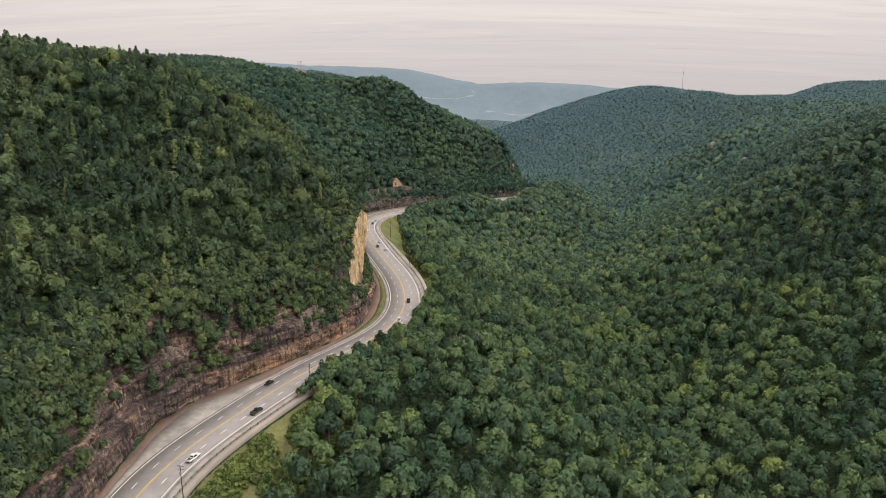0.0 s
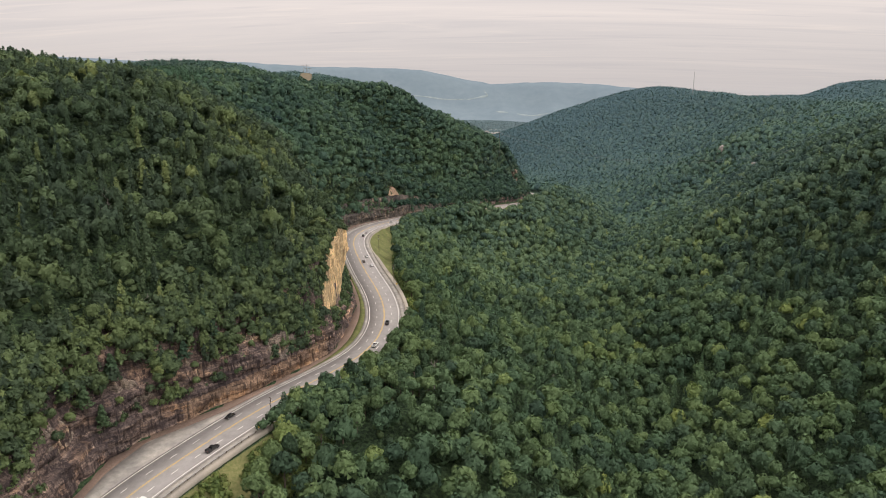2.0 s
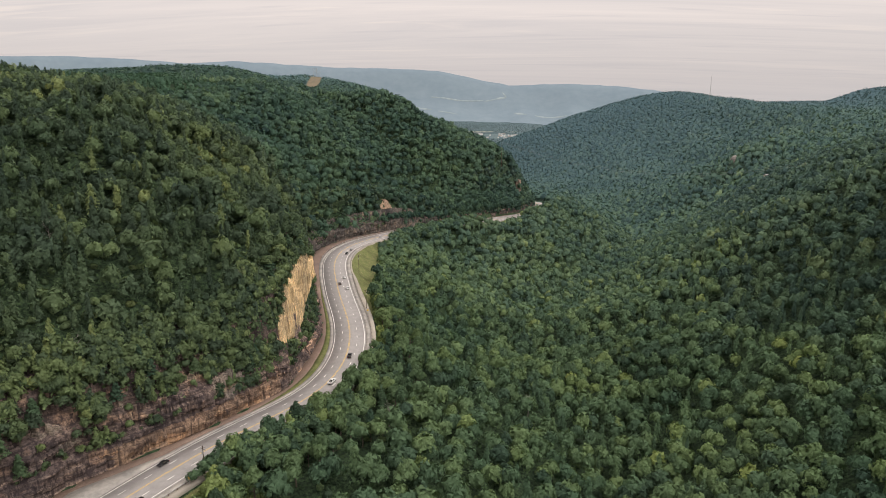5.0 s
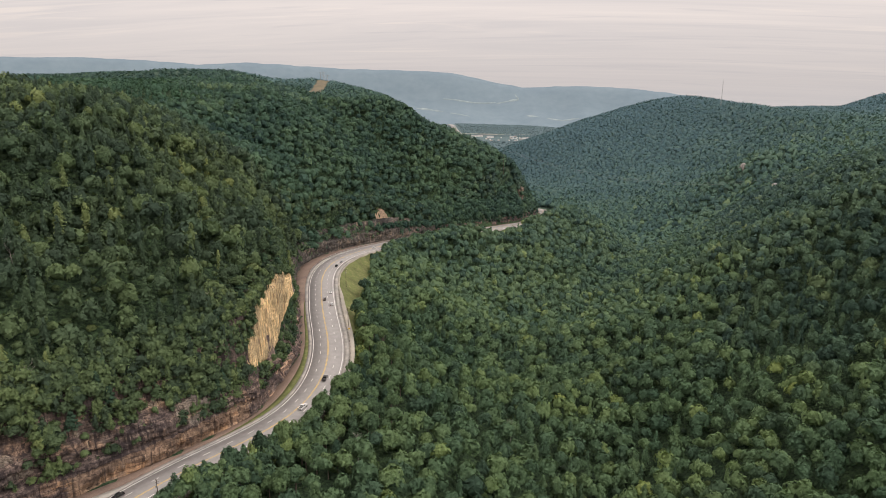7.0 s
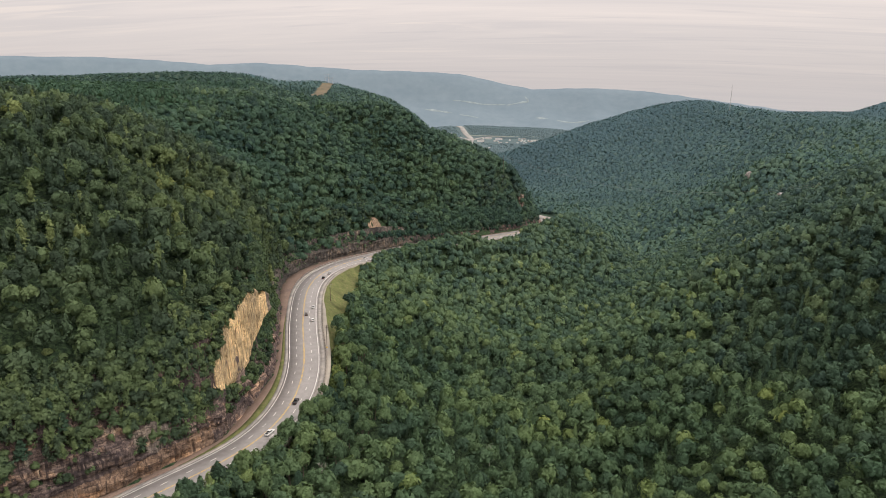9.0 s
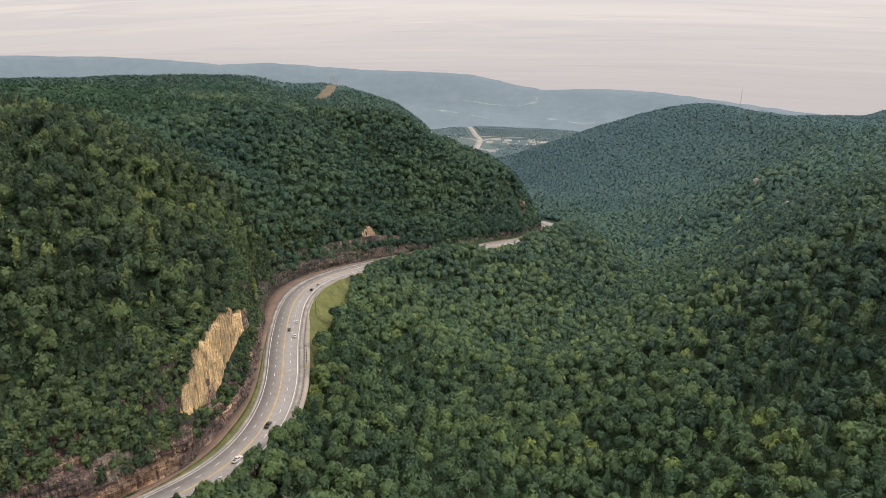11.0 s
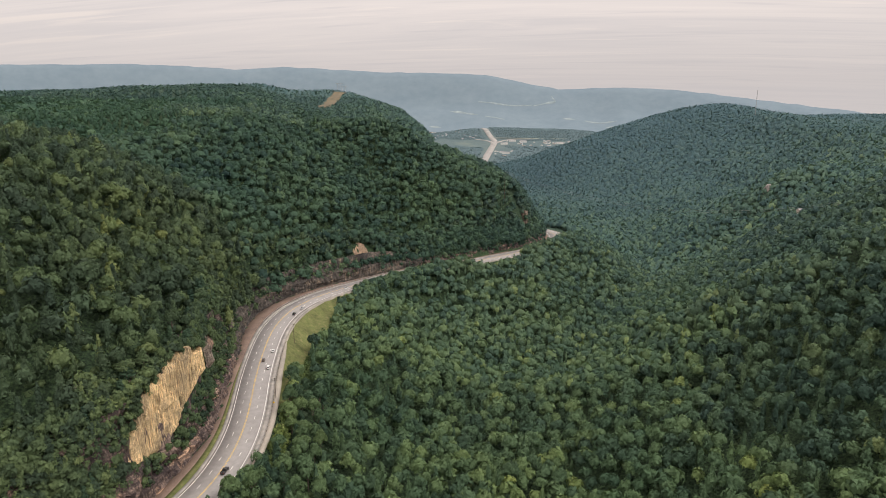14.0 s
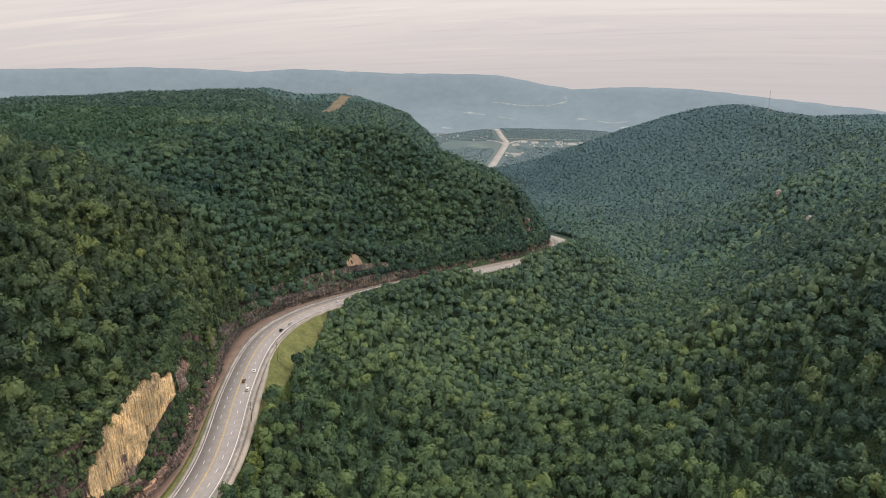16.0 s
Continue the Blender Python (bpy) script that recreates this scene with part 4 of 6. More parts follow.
def cliff_strip(name, s0, s1, label, seed=1, reach=20, mat=ROCK, bench=None, up=0.0):
    """The blasted wall beside the road, the ledge over it and the broken rock up to the wood."""
    s = np.linspace(s0, s1, int((s1 - s0) / (0.6 if s1 < 340 else 1.0)) + 1)
    prof = np.concatenate([np.linspace(0, 1.2, 19)[:-1], np.linspace(1.2, 3.2, 3)[:-1], np.linspace(3.2, 4.4, 14)[:-1], np.linspace(4.4, 8, 5)[:-1], np.linspace(8, 9.5, 13)[:-1], np.linspace(9.5, 20, 9)])
    prof = prof[prof <= reach]
    p, r = road_at(s)
    ss, ee = np.meshgrid(s, prof, indexing="ij")
    zr = p[:, 2][:, None] + 0 * ee
    dz = rise(ee, ss, zr) * (1 + 0.10 * vnoise(ss, 0 * ss, 14, 5) * (ee < 7))
    ledge = smooth(1.2, 3.0, ee)
    # drilled columns and courses in the wall, rougher blocks above
    rough = 0.9 * (block_noise(ss, dz, 1.9, 1.5, seed) - 0.5) + 1.1 * (block_noise(ss, dz, 5.5, 3.1, seed + 4) - 0.5)
    rough = rough + 1.1 * vnoise(ss, dz * 2, 9, seed + 7) - 0.7 * (hash2(np.floor(ss / 1.2), np.floor(dz / 6), seed + 9) > 0.8)
    tier = smooth(2.9, 3.2, ee) * smooth(5.2, 4.6, ee)
    upper = (rough * 1.3 + 1.6 * vnoise(ss, 0 * ss, 13, seed + 14)) * tier + (1 - tier) * 1.5 * (block_noise(ss, dz, 5.0, 4.0, seed + 11) - 0.5) + 2.2 * vnoise(ss, dz, 12, seed + 12)
    out = -rough * (1 - ledge) - upper * ledge
    fade = smooth(0, 0.05, ee) * 0.8 + 0.2
    fade = fade * smooth(reach, reach * 0.75, ee)
    e = ee + out * fade
    lift = 0.35 * ledge * smooth(reach, reach - 3, ee) + ledge * 0.5 * vnoise(ss, ee * 3, 3.5, seed + 3)
    off = cliff_foot(ss) + e
    x = p[:, 0][:, None] - r[:, 0][:, None] * off
    y = p[:, 1][:, None] - r[:, 1][:, None] * off
    zz = zr - 0.25 + dz + lift + up * smooth(0, 0.6, ee)
    v = np.stack([x, y, zz], -1).reshape(-1, 3)
    me = mesh_from(name, v, grid_faces(len(s), len(prof)))
    ob = part(name, me, mat)
    if bench is not None:
        # the lowest course is of another, tan stone from there on
        me.materials.append(BENCH_ROCK)
        low = (ss[:-1, :-1] > bench + 3 * vnoise(ss[:-1, :-1], ee[:-1, :-1] * 40, 5, 91)) & (dz[:-1, :-1] < 7.4)
        me.polygons.foreach_set("material_index", low.ravel().astype(np.int32))
    tagged(ob, label, "cliff", kind="structure")
    return ob


cliff_strip("cliff_1", -70, 172, "dark layered rock cutting with drilled wall and ledges", bench=94)
cliff_strip("cliff_2", 172, 335, "brown rock ledges and broken slope below a sandstone face", reach=16)
cliff_strip("cliff_3", 335, 640, "dark grey rock wall along the far bend", reach=8, mat=DARK_ROCK)
cliff_strip("cliff_12", 640, 1010, "low brown rock bank along the far road", reach=6, up=1.4)


def outcrop(name, x0, y0, x1, y1, bottom, top, mat, label, seed, bulge=1.0, step=0.5, ragged=1.0, slots=0.0):
    """A standing face of rock between two points of the plan. bottom and top: heights along it, 0 to 1; vertical ribs, ragged edges and a back."""
    length = math.hypot(x1 - x0, y1 - y0)
    n, m = int(length / step) + 1, 44
    u = np.linspace(0, 1, n)
    zb, zt = np.interp(u, *zip(*bottom)), np.interp(u, *zip(*top))
    zt = zt + 3.0 * (hash2(np.floor(u * length / 2.3), 0 * u, seed) - 0.6) * ragged
    zb = zb + 1.5 * (hash2(np.floor(u * length / 3.1), 0 * u, seed + 2) - 0.5)
    uu, vv = np.meshgrid(u, np.linspace(0, 1, m), indexing="ij")
    z = zb[:, None] + (zt - zb)[:, None] * vv
    run = uu * length
    ribs = 1.3 * (hash2(np.floor(run / 1.5 + 0.5 * vnoise(run, z, 6, seed)), 0 * run, seed + 3) - 0.5) + 1.0 * (block_noise(run, z, 3.4, 5.5, seed + 5) - 0.5)
    ribs = ribs - 0.9 * (hash2(np.floor(run / 0.8), np.floor(z / 7), seed + 9) > 0.86)
    if slots:
        # open joints between the columns
        lane = run + 0.35 * vnoise(run, z, 5, seed + 21)
        joint = (lane / 1.45) - np.floor(lane / 1.45)
        wide = 0.12 + 0.22 * hash2(np.floor(lane / 1.45), np.floor(z / 9 + hash2(np.floor(lane / 1.45), 0 * lane, seed + 25)), seed + 22)
        ribs = ribs * 0.6 - slots * 2.2 * (joint < wide) * (vnoise(lane, z, 7, seed + 23) > -0.45)
    depth = bulge * np.sin(np.pi * np.clip(uu, 0.02, 0.98)) + 0.5 * vnoise(run, z * 0.4, 9, seed + 6) + ribs - 1.6 * vv
    depth = depth - 2.5 * (smooth(0.06, 0.0, uu) + smooth(0.94, 1.0, uu)) - 1.0 * smooth(0.93, 1.0, vv)
    dx, dy = (x1 - x0) / length, (y1 - y0) / length
    nx, ny = dy, -dx
    x = x0 + (x1 - x0) * uu + nx * depth
    y = y0 + (y1 - y0) * uu + ny * depth
    front = np.stack([x, y, z], -1)
    back = front[:, -1:, :] + np.array([-nx * 6, -ny * 6, -1.0])
    low = front[:, :1, :] + np.array([-nx * 3, -ny * 3, -4.0])
    v = np.concatenate([low, front, back], 1)
    ob = part(name, mesh_from(name, v.reshape(-1, 3), grid_faces(n, m + 2)), mat)
    tagged(ob, label, "cliff", kind="structure")
    return ob


outcrop("cliff_4", -59.2, 325, -60.6, 391, [(0, 24), (0.04, 21), (0.14, 20), (0.38, 18.5), (0.52, 22), (0.58, 26), (0.70, 30), (0.80, 33.5), (0.93, 37), (1, 40)],
        [(0, 28), (0.04, 31), (0.12, 37), (0.23, 42), (0.29, 45.5), (0.41, 47.5), (0.50, 52), (0.62, 54), (0.79, 51.5), (0.95, 49), (1, 47)], SAND_ROCK,
        "tall pale yellow sandstone face with vertical cracks", 3, 0.3, 0.3, 1.5, 1.0)
outcrop("cliff_5", -66.2, 403.5, -67.2, 408, [(0, 32), (1, 32)], [(0, 39), (0.5, 44), (1, 38)], PALE_ROCK, "narrow grey rock pillar beside the sandstone face", 9, 0.2)
outcrop("cliff_7", -79.5, 285.5, -67, 303, [(0, 9), (1, 9)], [(0, 15), (0.25, 20), (0.5, 21.5), (0.8, 19), (1, 15)], PALE_ROCK, "pale grey rock outcrop among trees", 17, 1.6)
# broken faces of the upper tier over the cutting
for k, (sa, sb) in enumerate(UPPER_FACES):
    pa, ra = road_at(np.array([float(sa), float(sb)]))
    reach = cliff_foot(np.array([float(sa), float(sb)])) + 7.5
    ends = pa[:, :2] - ra * reach[:, None]
    base = float(pa[:, 2].mean())
    outcrop("cliff_%d" % (13 + k), ends[0, 0], ends[0, 1], ends[1, 0], ends[1, 1], [(0, base + 13), (1, base + 13)],
            [(0, base + 16), (0.25, base + 22.5), (0.6, base + 21), (1, base + 16)], PALE_ROCK, "pale broken rock face among trees above the cutting", 51 + k, 1.2, 0.5, 1.0, 0.5)
outcrop("cliff_10", 387, 1100, 397, 1094, [(0, 14), (1, 14)], [(0, 27), (0.5, 33), (1, 29)], WHITE_ROCK, "pale bare rock face in the hillside woods", 31, 1.5)
outcrop("cliff_11", 40, 966, 66, 969, [(0, -10), (0.5, -14), (1, -14)], [(0, 0), (0.35, 4.5), (0.6, 3.5), (0.85, 9), (1, 8)], NOSE_ROCK, "pinkish rock face on the nose of the hill", 33, 1.5, 0.8)


def draped(name, x0, x1, y0, y1, inside, lift, mat, label, category, step=2.5, rough=0.0):
    """A thin cover that lies on the ground inside an outline."""
    gx, gy = np.arange(x0, x1 + step, step), np.arange(y0, y1 + step, step)
    xx, yy = np.meshgrid(gx, gy)
    keep = inside(xx, yy)
    zz = land_at(xx, yy) + lift + rough * vnoise(xx, yy, 2.5, 42)
    f = grid_faces(len(gy), len(gx))
    f = f[keep.ravel()[f].all(1)]
    used, inv = np.unique(f, return_inverse=True)
    v = np.stack([xx, yy, zz], -1).reshape(-1, 3)[used]
    ob = part(name, mesh_from(name, v, inv.reshape(-1, 4), True), mat)
    tagged(ob, label, category, kind="structure")
    return ob


def grass_bank(x, y):
    s, off, zr = road_coords(x, y)
    edge = np.interp(s, [240, 277, 315, 338, 399, 444, 480, 500], [13, 17, 23, 27, 35, 32, 18, 13]) + 1.5 * vnoise(x, y, 9, 2)
    return (off > 11.8) & (off < edge) & (s > 275) & (s < 500)


def rough_bank(x, y):
    s, off, zr = road_coords(x, y)
    edge = np.interp(s, [-60, 20, 60, 105, 125], [41, 40, 36, 27, 15.5]) + 3 * vnoise(x, y, 11, 3)
    return (off > 15.02) & (off < edge) & (s > -60) & (s < 125)


draped("grass", -110, 40, 380, 700, grass_bank, 0.45, GRASS, "mown green grass bank inside the bend", "grass", 1.2)
draped("grass", -110, -20, 90, 300, rough_bank, 0.5, DRY_GRASS, "rough yellowish grass on the bank below the rail", "grass", 0.45)
draped("clearing", -430, -290, 1260, 1620, lambda x, y: ~clear_ground(x, y), 0.8, BROWN_GRASS, "dry brown grass under the power line", "clearing", 6)
draped("landslip", -95, -55, 670, 725, lambda x, y: np.hypot((0.91 * (x + 76) - 0.42 * (y - 695)) / 5.5, (0.42 * (x + 76) + 0.91 * (y - 695)) / 13) < 0.85 + 0.75 * vnoise(x, y, 5.5, 41) + 0.3 * vnoise(x, y, 2.5, 43), 0.8, SOIL, "bare orange soil slip above the road", "landslip", 1.2, 0.9)

# ---------------------------------------------------------------- single trees
def limb(bm, a, b, r0, r1, sides=6):
    """A tapered round bar from a to b."""
    a, b = Vector(a), Vector(b)
    d = (b - a).normalized()
    t = d.orthogonal().normalized()
    u = d.cross(t)
    rings = []
    for p, r in ((a, r0), ((a + b) / 2, (r0 + r1) * 0.52), (b, r1)):
        rings.append([bm.verts.new(p + (t * math.cos(k * 6.2832 / sides) + u * math.sin(k * 6.2832 / sides)) * r) for k in range(sides)])
    for lo, hi in zip(rings, rings[1:]):
        for k in range(sides):
            bm.faces.new((lo[k], lo[(k + 1) % sides], hi[(k + 1) % sides], hi[k]))
    bm.faces.new(rings[-1])


def tree(kind, seed, sprays, mat):
    """A tree 1 unit in crown radius and about 3 high: trunk with limbs, and a crown of leaf sprays."""
    rng = np.random.default_rng(seed)
    root = new("pine_tree" if kind == "pine" else "tree")
    bm = bmesh.new()
    limb(bm, (0, 0, -0.25), (0.03, -0.02, 1.3), 0.085, 0.055)
    limb(bm, (0.03, -0.02, 1.3), (0.0, 0.03, 2.5 if kind != "pine" else 3.3), 0.055, 0.012)
    for k in range(7):
        a, h = k * 2.4 + rng.random(), 0.9 + 0.17 * k
        l = 0.62 if kind != "pine" else 0.5 - 0.04 * k
        limb(bm, (0.02, 0, h), (l * math.cos(a), l * math.sin(a), h + 0.42), 0.03, 0.008, 4)
    part("trunk", bm, BARK, root)
    v, q = leaf_cloud(rng, sprays, 0.17 if kind == "pine" else 0.165, kind, 0.72, 0.42)
    me = leafy("crown", v, q, np.full(len(v), rng.random() * 0.15))
    part("crown", me, mat, root)
    return root


def dead_tree(seed):
    rng = np.random.default_rng(seed)
    root = new("dead_tree")
    bm = bmesh.new()
    limb(bm, (0, 0, -1), (0.3, 0.2, 8), 0.26, 0.16)
    limb(bm, (0.3, 0.2, 8), (0.1, 0.6, 14), 0.16, 0.04)
    part("trunk", bm, DEADWOOD, root)
    for k in range(11):
        a, h = k * 2.4, 5 + 0.75 * k
        l = 3.6 - 0.16 * k
        bm = bmesh.new()
        e1 = (l * math.cos(a), l * math.sin(a), h + 1.6)
        limb(bm, (0.25, 0.25, h), e1, 0.09, 0.03, 4)
        for j in (-1, 1):
            b = a + 0.6 * j
            limb(bm, (e1[0] * 0.6, e1[1] * 0.6, h + 1.0), (l * 1.05 * math.cos(b), l * 1.05 * math.sin(b), h + 2.6), 0.045, 0.015, 4)
        part("branch", bm, DEADWOOD, root)
    return root


BROAD = [tree("broad", 100 + k, 560, LEAF) for k in range(7)]
PINES = [tree("pine", 200 + k, 520, NEEDLE) for k in range(3)]
BROAD_DARK = [tree("broad", 300 + k, 560, LEAF_DARK) for k in range(4)]
for ob in BROAD_DARK:
    tagged(ob, "dark green broadleaf tree on the rocky slope", "tree", "trees along the cutting")
for ob in BROAD:
    tagged(ob, "leafy green broadleaf tree at the edge of the wood", "tree", "trees along the road")
for ob in PINES:
    tagged(ob, "dark green pine tree on the rocky slope", "tree", "pines along the cutting")
rng = np.random.default_rng(5)
keep = rng.permutation(len(SINGLE))[:300]
places = {}
for i in keep:
    px, py, poff = SINGLE[i]
    is_pine = rng.random() < (0.55 if poff < 0 else 0.10)
    proto = PINES[rng.integers(3)] if is_pine else BROAD_DARK[rng.integers(4)] if poff < 0 else BROAD[rng.integers(7)]
    r = (2.6 + 1.0 * rng.random()) if is_pine else (3.4 + 2.2 * rng.random())
    h = (12 + 6 * rng.random()) / 3.5 if is_pine else (10.5 + 7.5 * rng.random()) / 2.9
    if is_pine:
        r, h = r * 1.3, h * 0.85
    if poff < 0:
        r, h = r * 0.9, h * 0.72
    m = Matrix.Translation((px, py, float(stand_at(np.array([px]), np.array([py]))[0]) - 0.3)) @ Euler((0, 0, rng.random() * 6.28)).to_matrix().to_4x4() @ Matrix.Diagonal((r, r * (0.85 + 0.3 * rng.random()), h, 1))
    places.setdefault(proto.name, (proto, []))[1].append(m)
for proto, poses in places.values():
    for m in poses[1:]:
        copy_thing(proto, m)
    proto.matrix_basis = poses[0]
for k, (px, py) in enumerate(((-4, 300), (-118, 262), (-150, 300), (60, 380), (-75, 318))):
    ob = dead_tree(40 + k)
    ob.matrix_basis = Matrix.Translation((px, py, float(land_at(np.array([px]), np.array([py]))[0]))) @ Euler((0, 0, k * 1.7)).to_matrix().to_4x4()
    tagged(ob, "bare grey dead tree with forked branches", "tree")

# undergrowth on the ledges and banks: small bushes
def bushes(name, x, y, z, size, sprays, label, seed, mat=LEAF):
    return forest(name, x, y, z, size, size * 2.2, int(sprays * 1.1), 0.32, np.zeros(len(x), bool), mat, label, seed=seed, core=0.72, calm=0.35)


def clear_of_slip(s, e):
    p, r = road_at(s)
    return clear_ground(p[:, 0] - r[:, 0] * (cliff_foot(s) + e), p[:, 1] - r[:, 1] * (cliff_foot(s) + e))


# trees that lean out of the bank over the guard rail
rng = np.random.default_rng(71)
s = rng.uniform(106, 226, 150)
off = 14.0 + 13 * rng.random(150) ** 1.2
p, r = road_at(s)
bx, by = p[:, 0] + r[:, 0] * off, p[:, 1] + r[:, 1] * off
tall = np.interp(s, [106, 120, 185, 226], [7, 11, 11, 7]) + 3.5 * rng.random(150)
forest("forest", bx, by, land_at(bx, by) - 0.4, 1.6 + 0.17 * tall, tall, 150, 0.21, rng.random(150) < 0.1, LEAF, "leafy green trees on the bank below the guard rail", seed=72, core=0.84, calm=0.3)

s = rng.uniform(768, 935, 110)
off = 17.0 + 8 * rng.random(110)
p, r = road_at(s)
bx, by = p[:, 0] + r[:, 0] * off, p[:, 1] + r[:, 1] * off
tall = 9 + 4 * rng.random(110)
forest("forest", bx, by, land_at(bx, by) - 0.4, 2.2 + 0.17 * tall, tall, 40, 0.3, np.zeros(110, bool), LEAF, "green trees hiding the far stretch of the road", seed=73, core=0.86, calm=0.3)
s = np.concatenate([rng.uniform(850, 965, 130), rng.uniform(640, 850, 260)])
e = np.concatenate([1.5 + 14 * rng.random(130), 1.2 + 15 * rng.random(260)])
p, r = road_at(s)
bx, by = p[:, 0] - r[:, 0] * (cliff_foot(s) + e), p[:, 1] - r[:, 1] * (cliff_foot(s) + e)
keep = clear_ground(bx, by)
bx, by = bx[keep], by[keep]
tall = 11 + 5 * rng.random(len(bx))
forest("forest", bx, by, land_at(bx, by) - 0.4, 2.0 + 0.17 * tall, tall, 40, 0.3, rng.random(len(bx)) < 0.3, LEAF_HILL, "tall dark trees over the far bends and round the nose of the hill", seed=75, core=0.86, calm=0.3)
s, e = rng.uniform(575, 960, 360), 0.7 + 4.5 * rng.random(360)
p, r = road_at(s)
bx, by = p[:, 0] - r[:, 0] * (cliff_foot(s) + e), p[:, 1] - r[:, 1] * (cliff_foot(s) + e)
keep = clear_ground(bx, by)
bx, by = bx[keep], by[keep]
tall = 3.5 + 4 * rng.random(len(bx))
forest("undergrowth", bx, by, land_at(bx, by) - 0.6, 1.3 + 0.15 * tall, tall, 36, 0.32, rng.random(len(bx)) < 0.3, LEAF_HILL, "shrubs and young trees hanging over the low rock bank", seed=77, core=0.84, calm=0.3)
s, e = rng.uniform(535, 700, 150), 1.6 + 3.2 * rng.random(150)
p, r = road_at(s)
bx, by = p[:, 0] - r[:, 0] * (cliff_foot(s) + e), p[:, 1] - r[:, 1] * (cliff_foot(s) + e)
tall = 4.5 + 3 * rng.random(150)
forest("undergrowth", bx, by, p[:, 2] + rise(e, s, p[:, 2]) - 0.9, 1.5 + 0.16 * tall, tall, 40, 0.3, rng.random(150) < 0.3, LEAF_HILL, "young trees on the ledge over the bend", seed=78, core=0.84, calm=0.3)
s, off = rng.uniform(500, 672, 170), 14.0 + 10 * rng.random(170)
p, r = road_at(s)
bx, by = p[:, 0] + r[:, 0] * off, p[:, 1] + r[:, 1] * off
tall = np.interp(s, [500, 525, 650, 672], [7, 10, 10, 7]) + 3 * rng.random(170)
forest("forest", bx, by, land_at(bx, by) - 0.4, 2.2 + 0.17 * tall, tall, 60, 0.28, np.zeros(170, bool), LEAF, "green trees on the bank outside the bend", seed=76, core=0.86, calm=0.3)
by = rng.uniform(325, 392, 90)
back = 2.0 + 5.5 * rng.random(90)
bx = -59.2 - 1.4 * (by - 325) / 66 - back
brow = np.interp(by, [325, 333, 340, 344, 352, 358, 366, 377, 391], [28, 37, 42, 45.5, 47.5, 52, 54, 51.5, 47])
tall = 5 + 4 * rng.random(90)
forest("forest", bx, by, brow - 3.5 + 0.3 * back, 1.4 + 0.15 * tall, tall, 90, 0.25, rng.random(90) < 0.35, LEAF_DARK, "trees leaning over the brow of the sandstone face", seed=74, core=0.84, calm=0.3)

# trees on the ledges of the cutting and crowding the slope over it
rng = np.random.default_rng(61)
s, e = rng.uniform(-45, 178, 1500), 1.8 + 19 * rng.random(1500) ** 0.8
open_face = np.any([(s > a + 1) & (s < b - 1) for a, b in UPPER_FACES], 0) & (e > 1.5) & (e < 10.5) & (rng.random(len(s)) < 0.95)
keep = ~open_face & np.where(e < 4.6, vnoise(s, 0 * s, 13, 51) > 0.28, np.where(e < 7.5, vnoise(s, e, 10, 52) > -0.35, True))
s, e = s[keep], e[keep]
p, r = road_at(s)
off = cliff_foot(s) + e
bx, by = p[:, 0] - r[:, 0] * off, p[:, 1] - r[:, 1] * off
tall = np.where(e < 5, 4.5 + 4.5 * rng.random(len(s)), 6.5 + 5.5 * rng.random(len(s)))
forest("forest", bx, by, p[:, 2] + rise(e, s, p[:, 2]) - 0.6, 1.5 + 0.17 * tall, tall, 90, 0.25, rng.random(len(s)) < 0.42, LEAF_DARK, "dark green trees and pines crowding the rock ledges", seed=62, core=0.84, calm=0.3)

# young trees that cling to the steep rock on both sides of the sandstone face and below it
rng = np.random.default_rng(19)
s, e = rng.uniform(135, 292, 2600), rng.uniform(3.0, 9.8, 2600)
p, r = road_at(s)
off = cliff_foot(s) + e
bx, by = p[:, 0] - r[:, 0] * off, p[:, 1] - r[:, 1] * off
bz = p[:, 2] + rise(e, s, p[:, 2]) - 0.5
tall = 3.5 + 4.5 * rng.random(len(s))
low = np.interp(by, [325, 327.5, 334, 350, 359, 363, 371, 378, 386, 391], [24, 21, 20, 18.5, 22, 26, 30, 33.5, 37, 40])
high = np.interp(by, [325, 333, 340, 344, 352, 358, 366, 377, 391], [28, 37, 42, 45.5, 47.5, 52, 54, 51.5, 47])
hides = (by > 323) & (by < 393) & (bz + tall > low + 1.0) & (bz < high)
keep = ~hides & (rng.random(len(s)) < np.where(e > 8, 1, np.where(e > 6.2, 0.35, 0.07)))
bx, by, bz, tall = bx[keep], by[keep], bz[keep], tall[keep]
pick = rng.permutation(len(bx))[:480]
bx, by, bz, tall = bx[pick], by[pick], bz[pick], tall[pick]
forest("undergrowth", bx, by, bz, 1.5 + 0.16 * tall, tall, 50, 0.32, rng.random(len(bx)) < 0.3, LEAF_DARK, "young trees clinging to the steep rock", seed=44)

s, e = rng.uniform(262, 335, 210), 6.3 + 6.5 * rng.random(210)
p, r = road_at(s)
off = cliff_foot(s) + e
bx, by = p[:, 0] - r[:, 0] * off, p[:, 1] - r[:, 1] * off
tall = 6 + 4 * rng.random(210)
keep = by > 396
forest("forest", bx[keep], by[keep], (p[:, 2] + rise(e, s, p[:, 2]) - 1.0)[keep], (1.8 + 0.16 * tall)[keep], tall[keep], 80, 0.26, rng.random(int(keep.sum())) < 0.35, LEAF_DARK, "trees hiding the steep step beyond the sandstone face", seed=45, core=0.84, calm=0.3)

